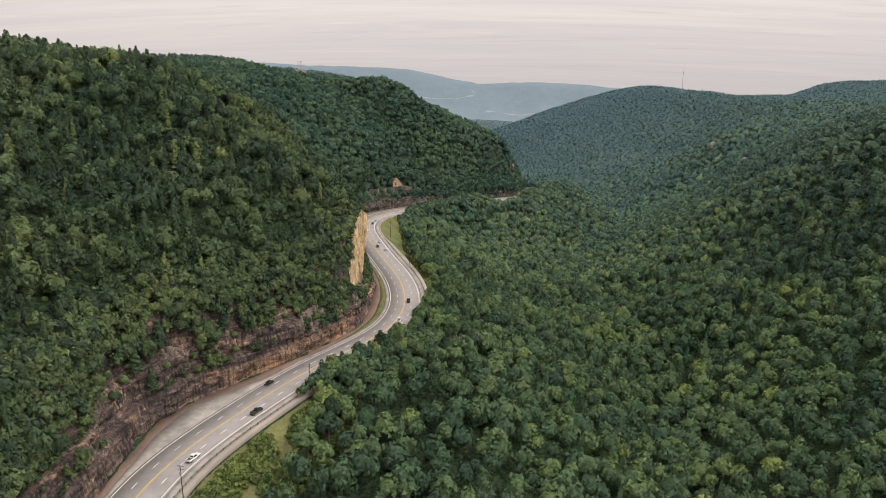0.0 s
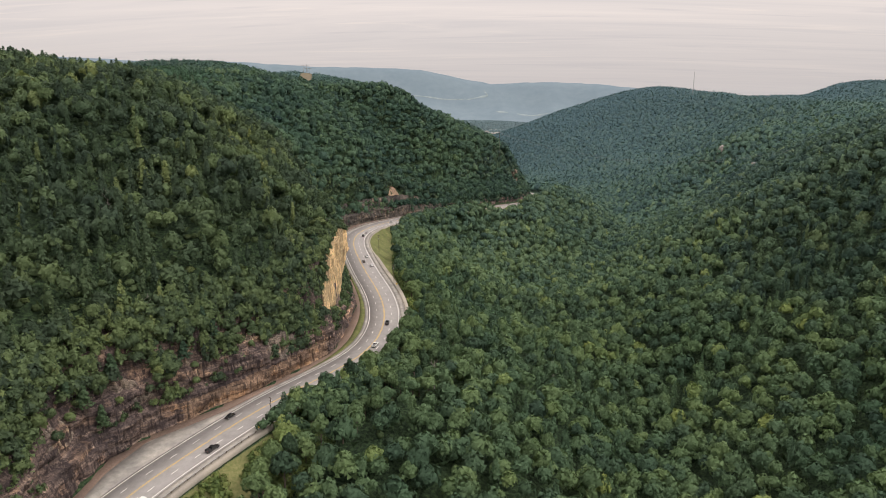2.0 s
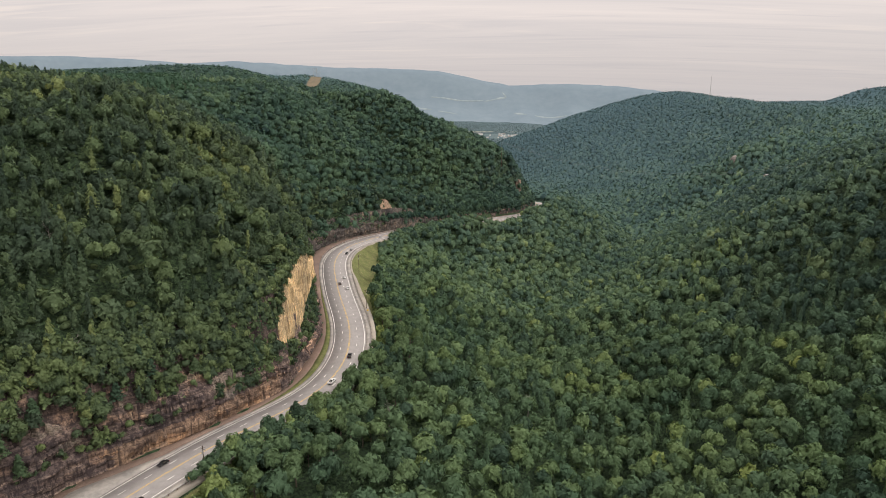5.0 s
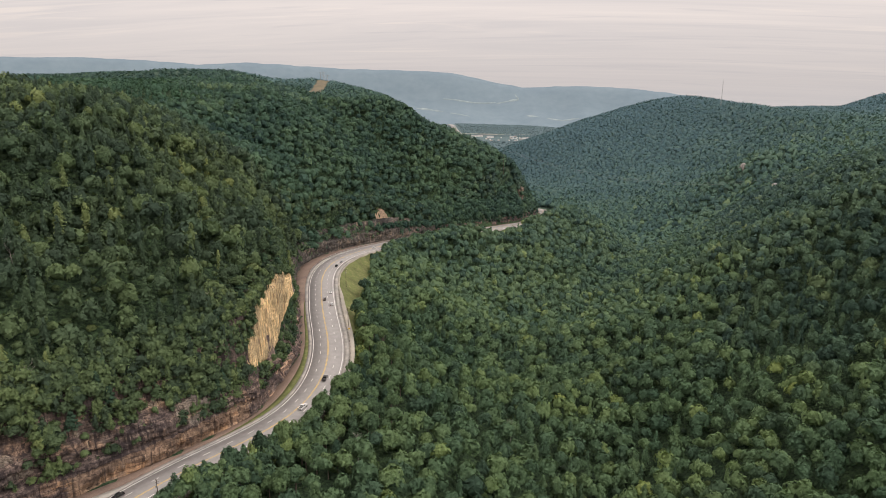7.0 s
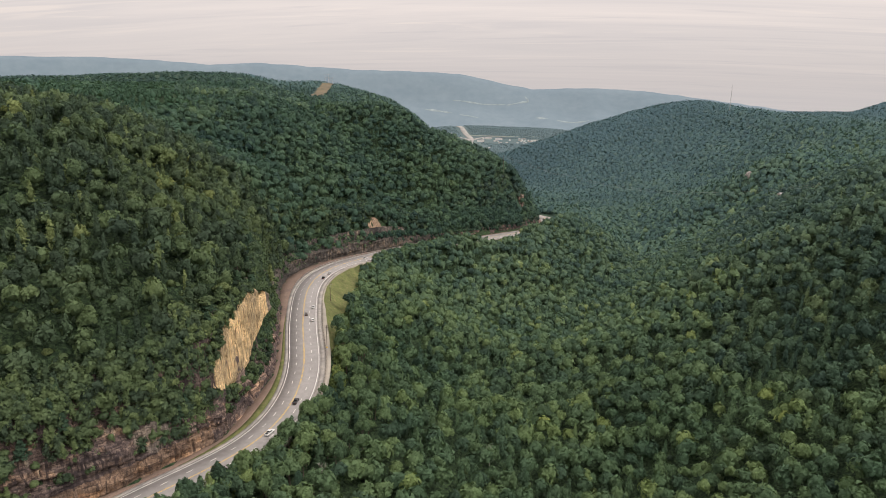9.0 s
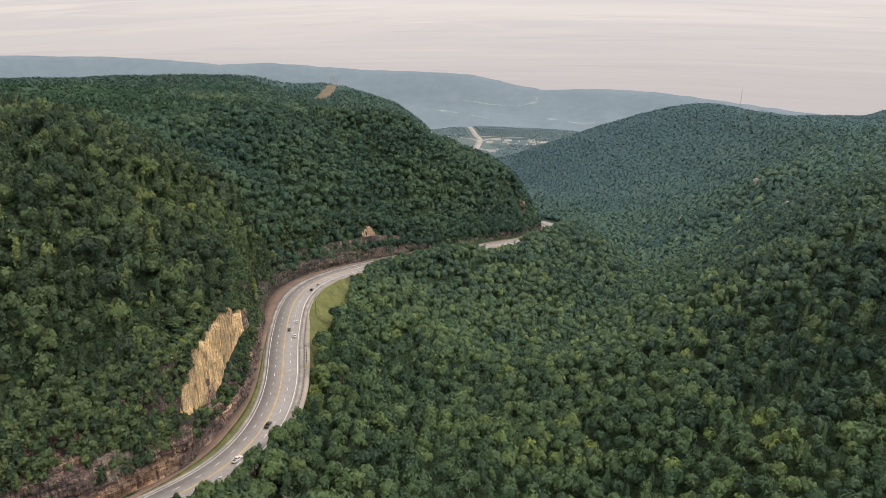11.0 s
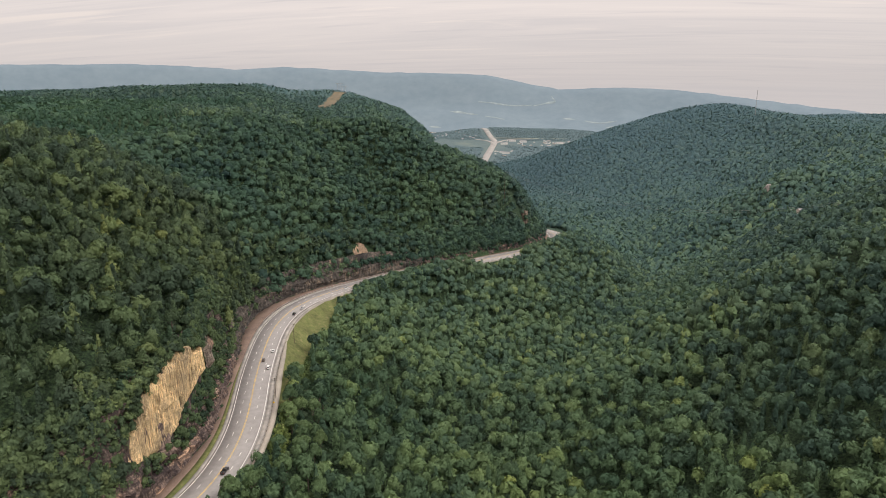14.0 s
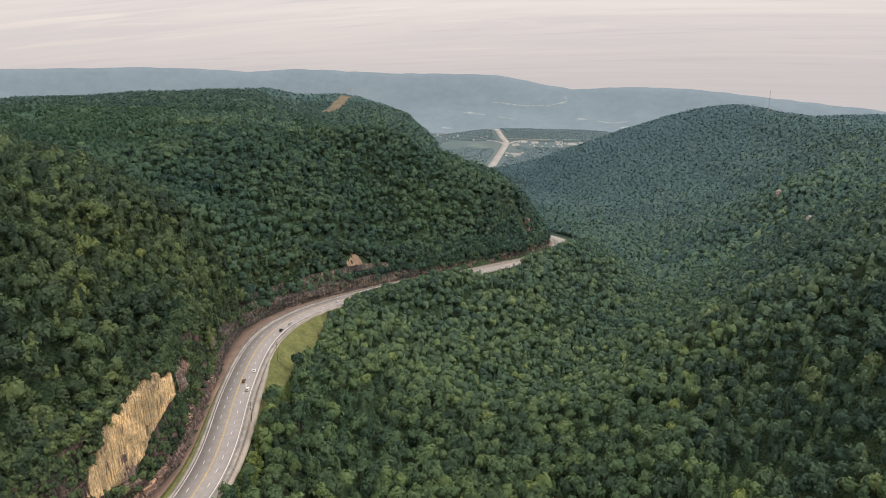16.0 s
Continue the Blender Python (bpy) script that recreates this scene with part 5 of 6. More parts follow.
rng = np.random.default_rng(9)
s = rng.uniform(-60, 700, 3000)
e = rng.uniform(1.6, 20, 3000)
keep = (vnoise(s, e * 3, 16, 4) > np.where((s > 165) & (s < 290) & (e < 8), 0.22, -0.25)) & ~((s > 180) & (s < 262) & (e > 6.0) & (e < 9.8))
s, e = s[keep], e[keep]
s = np.concatenate([s, rng.uniform(150, 290, 70)])
e = np.concatenate([e, rng.uniform(2.2, 6.2, 70)])
keep = clear_of_slip(s, e) & ~(np.any([(s > a + 1) & (s < b - 1) for a, b in UPPER_FACES], 0) & (e > 4) & (e < 9.5))
s, e = s[keep], e[keep]
p, r = road_at(s)
off = cliff_foot(s) + e
bx, by = p[:, 0] - r[:, 0] * off, p[:, 1] - r[:, 1] * off
bz = p[:, 2] + rise(e, s, p[:, 2]) + 0.1
bushes("undergrowth", bx, by, bz - 0.8, 0.8 + 1.7 * rng.random(len(s)) ** 2, 26, "green bushes and saplings on the rock ledges", 12, LEAF_DARK)
s, off = rng.uniform(-60, 125, 2300), rng.uniform(17, 43, 2300)
p, r = road_at(s)
bx, by = p[:, 0] + r[:, 0] * off, p[:, 1] + r[:, 1] * off
keep = vnoise(bx, by, 9, 6) > -0.4
bx, by = bx[keep], by[keep]
bushes("undergrowth", bx, by, land_at(bx, by) - 0.5, 0.8 + 1.3 * rng.random(len(bx)), 30, "tangled yellow-green shrubs on the bank", 13, LEAF_BRIGHT)
s = rng.uniform(120, 620, 1500)
off = np.interp(s, [120, 125, 160, 200, 250, 277, 315, 338, 399, 444, 480, 560, 640], [16, 15.5, 14.6, 15.2, 15.8, 17.5, 22, 26, 33, 30, 16, 14.5, 14]) + rng.uniform(-0.3, 6, 1500)
p, r = road_at(s)
bx, by = p[:, 0] + r[:, 0] * off, p[:, 1] + r[:, 1] * off
bushes("undergrowth", bx, by, land_at(bx, by) - 0.6, 1.0 + 1.4 * rng.random(len(bx)), 34, "low bright green growth at the edge of the wood", 14, LEAF_BRIGHT)
# ---------------------------------------------------------------- things along the road
STEEL = simple("galvanised_steel", (0.36, 0.36, 0.35), 0.5, 0.5, 0.6, 0.2, 3)
POLE_WOOD = simple("weathered_pole_wood", (0.105, 0.08, 0.062), 0.9, 0.2, vary=0.3, size=4)
SIGN_YELLOW = simple("yellow_sign_sheet", (0.75, 0.50, 0.04), 0.5, 0.4, vary=0.06, size=3)
BLACK = simple("black_rubber", (0.02, 0.02, 0.02), 0.8, 0.3, vary=0.2, size=5)
GLASS_DARK = simple("tinted_car_glass", (0.015, 0.018, 0.02), 0.08, 0.8, vary=0.1, size=2)
LAMP_RED = simple("red_lamp_glass", (0.35, 0.02, 0.02), 0.2, 0.6, vary=0.1, size=5)
LAMP_CLEAR = simple("clear_lamp_glass", (0.7, 0.7, 0.68), 0.15, 0.7, vary=0.05, size=5)
RIM = simple("alloy_rim", (0.45, 0.45, 0.46), 0.35, 0.6, 0.8, 0.1, 5)
WHITE_WALL = simple("white_wall_paint", (0.78, 0.77, 0.74), 0.7, 0.3, vary=0.06, size=0.5)
TAN_WALL = simple("tan_wall_paint", (0.50, 0.44, 0.37), 0.7, 0.3, vary=0.1, size=0.5)
GREY_ROOF = simple("grey_roof_sheet", (0.30, 0.29, 0.29), 0.7, 0.3, vary=0.15, size=0.5)


def box(bm, x0, x1, y0, y1, z0, z1, bevel=0.0):
    vs = [bm.verts.new((x, y, z)) for z in (z0, z1) for x, y in ((x0, y0), (x1, y0), (x1, y1), (x0, y1))]
    fs = [bm.faces.new([vs[k] for k in q]) for q in ((3, 2, 1, 0), (4, 5, 6, 7), (0, 1, 5, 4), (1, 2, 6, 5), (2, 3, 7, 6), (3, 0, 4, 7))]
    if bevel:
        es = list({e for f in fs for e in f.edges})
        bmesh.ops.bevel(bm, geom=es, offset=bevel, segments=1, affect="EDGES")
    return bm


def on_road(s, off, lift=0.0, turn=0.0):
    """The pose of a thing that stands s metres along and off metres right of the road, facing along it (y forward)."""
    p, r = road_at(np.array([s - 1.0, s, s + 1.0]))
    d = p[2] - p[0]
    head = math.atan2(-d[0], d[1])
    x, y = p[1, 0] + r[1, 0] * off, p[1, 1] + r[1, 1] * off
    return Matrix.Translation((x, y, p[1, 2] + lift)) @ Euler((0, 0, head + turn)).to_matrix().to_4x4()


def guard_rail(s0, s1, off, label):
    root = new("guard_rail")
    tagged(root, label, "guard rail")
    s = np.arange(s0, s1, 2.0)
    p, r = road_at(s)
    side = math.copysign(1, off)
    sec = [(0.0, 0.42), (0.06, 0.47), (0.0, 0.55), (0.0, 0.59), (0.06, 0.67), (0.0, 0.73), (-0.02, 0.73), (-0.02, 0.42)]
    rows = []
    for a, h in sec:
        q = p.copy()
        q[:, :2] += r * (off - side * a)
        q[:, 2] += h
        rows.append(q)
    part("rail", mesh_from("rail", np.stack(rows, 1).reshape(-1, 3), grid_faces(len(s), len(sec))), STEEL, root, "galvanised corrugated steel rail")
    bm = bmesh.new()
    box(bm, -0.08, 0.08, -0.1, 0.1, -0.6, 0.74)
    post = bpy.data.meshes.new("post")
    bm.to_mesh(post)
    bm.free()
    post.materials.append(POLE_WOOD)
    for v in np.arange(s0, s1, 3.8):
        ob = part("post", post, None, root)
        ob.matrix_basis = on_road(v, off + side * 0.16)
    return root


guard_rail(-60, 112, 12.1, "steel guard rail on dark posts above the bank")
guard_rail(176, 352, 11.9, "weathered steel guard rail beside the gravel verge")
guard_rail(560, 760, 11.5, "steel guard rail along the outer bend")
guard_rail(400, 600, -11.4, "steel guard rail in front of the rock wall")


def utility_pole(height):
    root = new("utility_pole")
    bm = bmesh.new()
    limb(bm, (0, 0, -1.5), (0, 0, height), 0.19, 0.12, 10)
    part("pole", bm, POLE_WOOD, root)
    for h in (height - 0.5, height - 1.6):
        bm = bmesh.new()
        box(bm, -1.25, 1.25, 0.12, 0.24, h - 0.07, h + 0.07, 0.01)
        arm = part("crossarm", bm, POLE_WOOD, root)
        for x in (-1.1, -0.45, 0.45, 1.1):
            bm = bmesh.new()
            limb(bm, (x, 0.18, h + 0.07), (x, 0.18, h + 0.26), 0.05, 0.03, 6)
            part("insulator", bm, WHITE_WALL, arm)
    bm = bmesh.new()
    limb(bm, (0.0, -0.32, height - 3.2), (0.0, -0.32, height - 2.2), 0.22, 0.22, 10)
    part("transformer", bm, STEEL, root)
    return root


pole = utility_pole(12.0)
tagged(pole, "weathered wooden utility pole with two crossarms beside the road", "utility pole", "poles along the road")
POLES = [(31.6, 15.2), (111.5, 13.1), (200, 13.5), (281, 13.2), (362, 17.5)]
pole.matrix_basis = on_road(*POLES[0])
for q in POLES[1:]:
    copy_thing(pole, on_road(*q, lift=-0.2))


def warning_sign():
    root = new("warning_sign")
    bm = bmesh.new()
    box(bm, -0.04, 0.04, -0.04, 0.04, -0.4, 2.2, 0.005)
    part("post", bm, STEEL, root)
    bm = bmesh.new()
    k = 0.62
    vs = [bm.verts.new(v) for v in ((0, -0.06, 2.2 - k), (k, -0.06, 2.2), (0, -0.06, 2.2 + k), (-k, -0.06, 2.2))]
    f = bm.faces.new(vs)
    e = bmesh.ops.extrude_face_region(bm, geom=[f])
    bmesh.ops.translate(bm, verts=[v for v in e["geom"] if isinstance(v, bmesh.types.BMVert)], vec=(0, 0.02, 0))
    panel = part("panel", bm, SIGN_YELLOW, root, "yellow diamond panel")
    bm = bmesh.new()
    box(bm, -0.06, 0.06, -0.075, -0.065, 1.95, 2.3)
    box(bm, -0.06, 0.22, -0.075, -0.065, 2.3, 2.42)
    part("arrow", bm, BLACK, panel, "black bent arrow")
    return root


sign = warning_sign()
tagged(sign, "yellow diamond warning sign on a steel post", "road sign", "signs along the road")
sign.matrix_basis = on_road(104.5, 12.9)
copy_thing(sign, on_road(272, 12.8))


def loft(bm, sections):
    """A closed skin over cross-sections of equal length."""
    rings = [[bm.verts.new(v) for v in sec] for sec in sections]
    k = len(rings[0])
    for a, b in zip(rings, rings[1:]):
        for j in range(k):
            bm.faces.new((a[j], a[(j + 1) % k], b[(j + 1) % k], b[j]))
    bm.faces.new(rings[0][::-1])
    bm.faces.new(rings[-1])
    return bm


def section(y, half, z0, z1, crown=0.08):
    return [(-half * 0.92, y, z0), (half * 0.92, y, z0), (half, y, z0 + 0.25 * (z1 - z0)), (half, y, z0 + 0.7 * (z1 - z0)), (half * 0.9, y, z1),
            (0, y, z1 + crown * 0.4), (-half * 0.9, y, z1), (-half, y, z0 + 0.7 * (z1 - z0)), (-half, y, z0 + 0.25 * (z1 - z0))]


def wheel(name, x, y, r, root):
    bm = bmesh.new()
    bmesh.ops.create_cone(bm, cap_ends=True, segments=14, radius1=r, radius2=r, depth=0.24, matrix=Matrix.Translation((x, y, r)) @ Euler((0, radians(90), 0)).to_matrix().to_4x4())
    tyre = part("wheel", bm, BLACK, root, "black tyre")
    bm = bmesh.new()
    bmesh.ops.create_cone(bm, cap_ends=True, segments=10, radius1=r * 0.62, radius2=r * 0.5, depth=0.27, matrix=Matrix.Translation((x, y, r)) @ Euler((0, radians(90), 0)).to_matrix().to_4x4())
    part("rim", bm, RIM, tyre, "alloy rim")


def vehicle(kind, paint):
    """A car, van-backed car or pickup truck, heading along y, on the ground at z = 0."""
    truck, tall = kind == "pickup_truck", kind == "suv"
    root = new(kind)
    long, half = (2.85, 1.0) if truck else (2.35, 0.92) if tall else (2.3, 0.9)
    belt = 1.12 if truck else 1.05 if tall else 0.92
    top = 1.88 if truck else 1.72 if tall else 1.44
    bm = bmesh.new()
    if truck:
        ys = [(-2.85, 0.9, 0.62, 1.08), (-2.75, 0.98, 0.45, 1.12), (-0.7, 1.0, 0.42, 1.12), (1.3, 1.0, 0.42, 1.12), (2.5, 0.97, 0.45, 1.05), (2.85, 0.86, 0.55, 0.95)]
    else:
        ys = [(-long, half * 0.86, 0.5, belt * 0.9), (-long + 0.15, half * 0.97, 0.32, belt), (-0.9, half, 0.3, belt), (0.9, half, 0.3, belt), (long - 0.25, half * 0.95, 0.32, belt * 0.82), (long, half * 0.82, 0.42, belt * 0.72)]
    body = part("body", loft(bm, [section(*q) for q in ys]), paint, root)
    # cabin
    c0, c1 = (-0.75, 1.35) if truck else (-2.05, 0.95) if tall else (-1.55, 0.95)
    bm = bmesh.new()
    lean0, lean1 = (0.12, 0.75) if truck else (0.3, 0.7) if tall else (0.65, 0.75)
    w1 = half * 0.78
    vs = [(-half * 0.9, c0, belt), (half * 0.9, c0, belt), (half * 0.9, c1, belt), (-half * 0.9, c1, belt),
          (-w1, c0 + lean0, top), (w1, c0 + lean0, top), (w1, c1 - lean1, top), (-w1, c1 - lean1, top)]
    bv = [bm.verts.new(v) for v in vs]
    fs = [bm.faces.new([bv[k] for k in q]) for q in ((4, 5, 6, 7), (0, 1, 5, 4), (1, 2, 6, 5), (2, 3, 7, 6), (3, 0, 4, 7))]
    bmesh.ops.bevel(bm, geom=list({e for f in fs[:1] for e in f.edges}), offset=0.06, segments=2, affect="EDGES")
    part("cabin", bm, paint, root)
    for name, q in (("rear_window", (0, 1, 5, 4)), ("side_window", (1, 2, 6, 5)), ("windscreen", (2, 3, 7, 6)), ("side_window", (3, 0, 4, 7))):
        bm = bmesh.new()
        pts = [Vector(vs[k]) for k in q]
        mid = sum(pts, Vector()) / 4
        nrm = (pts[1] - pts[0]).cross(pts[3] - pts[0]).normalized()
        lo = [mid + (p - mid) * 0.84 + nrm * 0.012 for p in pts]
        hi = [p - nrm * 0.03 for p in lo]
        loft(bm, [lo, hi])
        part(name, bm, GLASS_DARK, root, "dark tinted glass")
    if truck:
        bm = bmesh.new()
        box(bm, -0.78, 0.78, -2.62, -0.95, 1.125, 1.15)
        part("bed", bm, BLACK, root, "black load bed")
        for x in (-0.9, 0.9):
            bm = bmesh.new()
            box(bm, x - 0.08, x + 0.08, -2.75, -0.8, 1.1, 1.32, 0.02)
            part("bed_side", bm, paint, root)
        bm = bmesh.new()
        box(bm, -0.9, 0.9, -2.83, -2.72, 0.9, 1.32, 0.02)
        part("tailgate", bm, paint, root)
    for x in (-half + 0.1, half - 0.1):
        for y in ((-1.75, 1.85) if truck else (-1.4, 1.4)):
            wheel("wheel", x, y, 0.4 if truck else 0.34, root)
        bm = bmesh.new()
        box(bm, x * 0.84 - 0.16, x * 0.84 + 0.16, long - 0.12, long - 0.02, belt * 0.62, belt * 0.74, 0.01)
        part("headlight", bm, LAMP_CLEAR, root, "clear headlight")
        bm = bmesh.new()
        box(bm, x * 0.92 - 0.1, x * 0.92 + 0.1, -long - 0.02, -long + 0.1, belt * 0.66, belt * 0.86, 0.01)
        part("tail_light", bm, LAMP_RED, root, "red tail light")
        bm = bmesh.new()
        box(bm, x * 1.12 - 0.1, x * 1.12 + 0.1, c1 - 0.35, c1 - 0.2, belt, belt + 0.16, 0.02)
        part("wing_mirror", bm, paint, root)
    for y in (-long + 0.02, long - 0.06):
        bm = bmesh.new()
        box(bm, -half * 0.8, half * 0.8, y - 0.08, y + 0.08, 0.36, 0.52, 0.02)
        part("bumper", bm, BLACK, root, "dark bumper")
    return root


def car_paint(name, colour):
    m, n, l, b = material(name, 0.25, 0.6)
    f = noise_node(n, l, 2.0, 4)
    l.new(ramp(n, l, f, [(0.3, tuple(c * 0.9 for c in colour)), (0.7, colour)]), b.inputs["Base Color"])
    b.inputs["Coat Weight"].default_value = 0.6
    return m


PAINT_WHITE, PAINT_BLACK = car_paint("white_car_paint", (0.80, 0.80, 0.78)), car_paint("black_car_paint", (0.02, 0.02, 0.022))
PAINT_SILVER, PAINT_BROWN = car_paint("silver_car_paint", (0.45, 0.45, 0.45)), car_paint("dark_brown_car_paint", (0.07, 0.05, 0.035))
TRAFFIC = [("pickup_truck", PAINT_WHITE, "white", 52.8, 6.1), ("pickup_truck", PAINT_BLACK, "black", 87.0, 6.1), ("sedan", PAINT_BLACK, "black", 106.5, -5.9),
           ("pickup_truck", PAINT_WHITE, "white", 189, 2.2), ("pickup_truck", PAINT_BLACK, "black", 216.5, 2.2), ("suv", PAINT_WHITE, "white", 319, 6.1), ("suv", PAINT_BROWN, "dark brown", 330, 2.0),
           ("sedan", PAINT_WHITE, "white", 344, 6.1), ("suv", PAINT_BLACK, "black", 418, 6.1), ("sedan", PAINT_SILVER, "silver", 434, 6.3), ("sedan", PAINT_WHITE, "white", 505, 2.1),
           ("sedan", PAINT_BLACK, "black", 560, -2.0)]
for kind, paint, colour, s, off in TRAFFIC:
    ob = vehicle(kind, paint)
    ob.matrix_basis = on_road(s, off, 0.02, math.pi if off < 0 else 0.0)
    word = {"pickup_truck": "pickup truck", "sedan": "sedan", "suv": "sport utility car"}[kind]
    tagged(ob, colour + " " + word + " on the " + ("downhill" if off < 0 else "uphill") + " lane of the road", "truck" if kind == "pickup_truck" else "car")

# ---------------------------------------------------------------- far things
def mast(height):
    """A slender lattice mast: three legs with zigzag bracing."""
    root = new("radio_mast")
    w = 0.9
    feet = [(w * math.cos(a), w * math.sin(a)) for a in (0.5, 2.594, 4.689)]
    for x, y in feet:
        bm = bmesh.new()
        limb(bm, (x, y, -1), (x * 0.5, y * 0.5, height), 0.15, 0.11, 6)
        part("leg", bm, STEEL, root)
    bm = bmesh.new()
    for k in range(14):
        h0, h1 = height * k / 14, height * (k + 1) / 14
        for j in range(3):
            a, b = feet[j], feet[(j + 1) % 3]
            f0, f1 = 1 - 0.5 * k / 14, 1 - 0.5 * (k + 1) / 14
            limb(bm, (a[0] * f0, a[1] * f0, h0), (b[0] * f1, b[1] * f1, h1), 0.05, 0.05, 4)
    part("bracing", bm, STEEL, root)
    bm = bmesh.new()
    limb(bm, (0, 0, height), (0, 0, height + 6), 0.12, 0.05, 6)
    part("antenna", bm, STEEL, root)
    return root


tower = mast(57)
tower.matrix_basis = pose(511, 1668, float(land_at(np.array([511.0]), np.array([1668.0]))[0]))
tagged(tower, "slender grey lattice radio mast on the wooded crest", "mast")


def pylon(height):
    root = new("power_pylon")
    for x in (-4, 4):
        bm = bmesh.new()
        limb(bm, (x, 0, -1), (x, 0, height), 0.4, 0.28, 6)
        part("leg", bm, STEEL, root)
    bm = bmesh.new()
    limb(bm, (-9, 0, height - 2), (9, 0, height - 2), 0.25, 0.25, 6)
    part("crossarm", bm, STEEL, root)
    for a, b in ((-4, 4), (4, -4)):
        bm = bmesh.new()
        limb(bm, (a, 0, height - 12), (b, 0, height - 3), 0.15, 0.15, 4)
        part("brace", bm, STEEL, root)
    return root


frame_pylon = pylon(22)
tagged(frame_pylon, "steel power line pylon with crossarm in the clearing", "pylon", "pylons of the power line")
PYLONS = [(-402, 1590), (-408, 1640)]
frame_pylon.matrix_basis = pose(*PYLONS[0], float(land_at(np.array([-402.0]), np.array([1590.0]))[0]))
copy_thing(frame_pylon, pose(*PYLONS[1], float(land_at(np.array([-408.0]), np.array([1640.0]))[0])))


def house(wx, wy, h, roof, wall=WHITE_WALL, cover=GREY_ROOF, windows=2):
    """A small house with a pitched roof, its ridge along x."""
    root = new("house")
    bm = bmesh.new()
    vs = [bm.verts.new(v) for v in ((-wx, -wy, -1), (wx, -wy, -1), (wx, wy, -1), (-wx, wy, -1), (-wx, -wy, h), (wx, -wy, h), (wx, wy, h), (-wx, wy, h), (-wx, 0, h + roof), (wx, 0, h + roof))]
    for q in ((0, 1, 5, 4), (2, 3, 7, 6), (1, 2, 6, 9, 5), (3, 0, 4, 8, 7)):
        bm.faces.new([vs[k] for k in q])
    walls = part("wall", bm, wall, root)
    for sy in (-1, 1):
        bm = bmesh.new()
        a = [(-wx - 0.5, sy * (wy + 0.5), h - 0.3), (wx + 0.5, sy * (wy + 0.5), h - 0.3), (wx + 0.5, 0, h + roof + 0.1), (-wx - 0.5, 0, h + roof + 0.1)]
        loft(bm, [a, [(x, y, z + 0.25) for x, y, z in a]])
        part("roof", bm, cover, root, "pitched roof slope")
    for k in range(windows):
        x = -wx + (k + 0.5) * 2 * wx / windows
        bm = bmesh.new()
        box(bm, x - 0.7, x + 0.7, -wy - 0.04, -wy + 0.04, h * 0.35, h * 0.35 + 1.4)
        part("window", bm, GLASS_DARK, root, "dark window pane")
    return root


cabin = house(3.6, 3.0, 5, 1.6, wall=TAN_WALL, windows=3)
cabin.matrix_basis = pose(402, 985, float(land_at(np.array([402.0]), np.array([985.0]))[0]) + 3, 0, 0, 20)
tagged(cabin, "tan house with a grey roof among hillside trees", "house")
rng = np.random.default_rng(31)
spots = [(rng.uniform(-170, 130), rng.uniform(3060, 3300)) for k in range(30)] + [(rng.uniform(-640, -420), rng.uniform(3350, 3760)) for k in range(26)] + [(rng.uniform(-175, -100), rng.uniform(2660, 2850)) for k in range(8)] + [(rng.uniform(-420, -330), rng.uniform(3330, 3460)) for k in range(6)]
SIZES = [(house(3.5, 2.8, 3, 1.8, windows=2), "small white house in the distant valley"), (house(5.5, 3.6, 3.5, 2.2, windows=3), "white house with grey roof in the distant valley"), (house(7, 4, 3.5, 1.5, windows=3, wall=TAN_WALL), "low tan house in the distant valley")]
put = [0, 0, 0]
for px, py in spots:
    k = int(rng.choice(3, p=(0.5, 0.3, 0.2)))
    m = pose(px, py, float(land_at(np.array([px]), np.array([py]))[0]), 0, 0, rng.uniform(0, 180))
    if put[k]:
        copy_thing(SIZES[k][0], m)
    else:
        SIZES[k][0].matrix_basis = m
        tagged(SIZES[k][0], SIZES[k][1], "house", "houses in the valley town")
    put[k] += 1
hall = house(15, 9, 6, 2, windows=6)
tagged(hall, "long pale warehouse in the distant valley", "building", "warehouses in the valley")
for k, (px, py, a) in enumerate(((-165, 3120, 10), (-140, 3260, 0), (-88, 3230, 15), (80, 3180, 20), (-125, 2760, 5))):
    m = pose(px, py, float(land_at(np.array([float(px)]), np.array([float(py)]))[0]), 0, 0, a)
    if k == 0:
        hall.matrix_basis = m
    else:
        copy_thing(hall, m)


def far_strip(name, pts, half, mat, label):
    """A road or a field far out on the plain, through points of the plan."""
    c = curve_through(np.array([(x, y, 0) for x, y in pts], float), 10)
    t = np.gradient(c, axis=0)[:, :2]
    t = t / np.linalg.norm(t, axis=1)[:, None]
    rows = []
    for o, dz in ((-half, 0), (-half, 0.6), (half, 0.6), (half, 0)):
        x, y = c[:, 0] + t[:, 1] * o, c[:, 1] - t[:, 0] * o
        rows.append(np.stack([x, y, land_at(c[:, 0], c[:, 1]) + 0.6 + dz], 1))
    ob = part(name, mesh_from(name, np.stack(rows, 1).reshape(-1, 3), grid_faces(len(c), 4)), mat)
    tagged(ob, label, name, kind="structure")


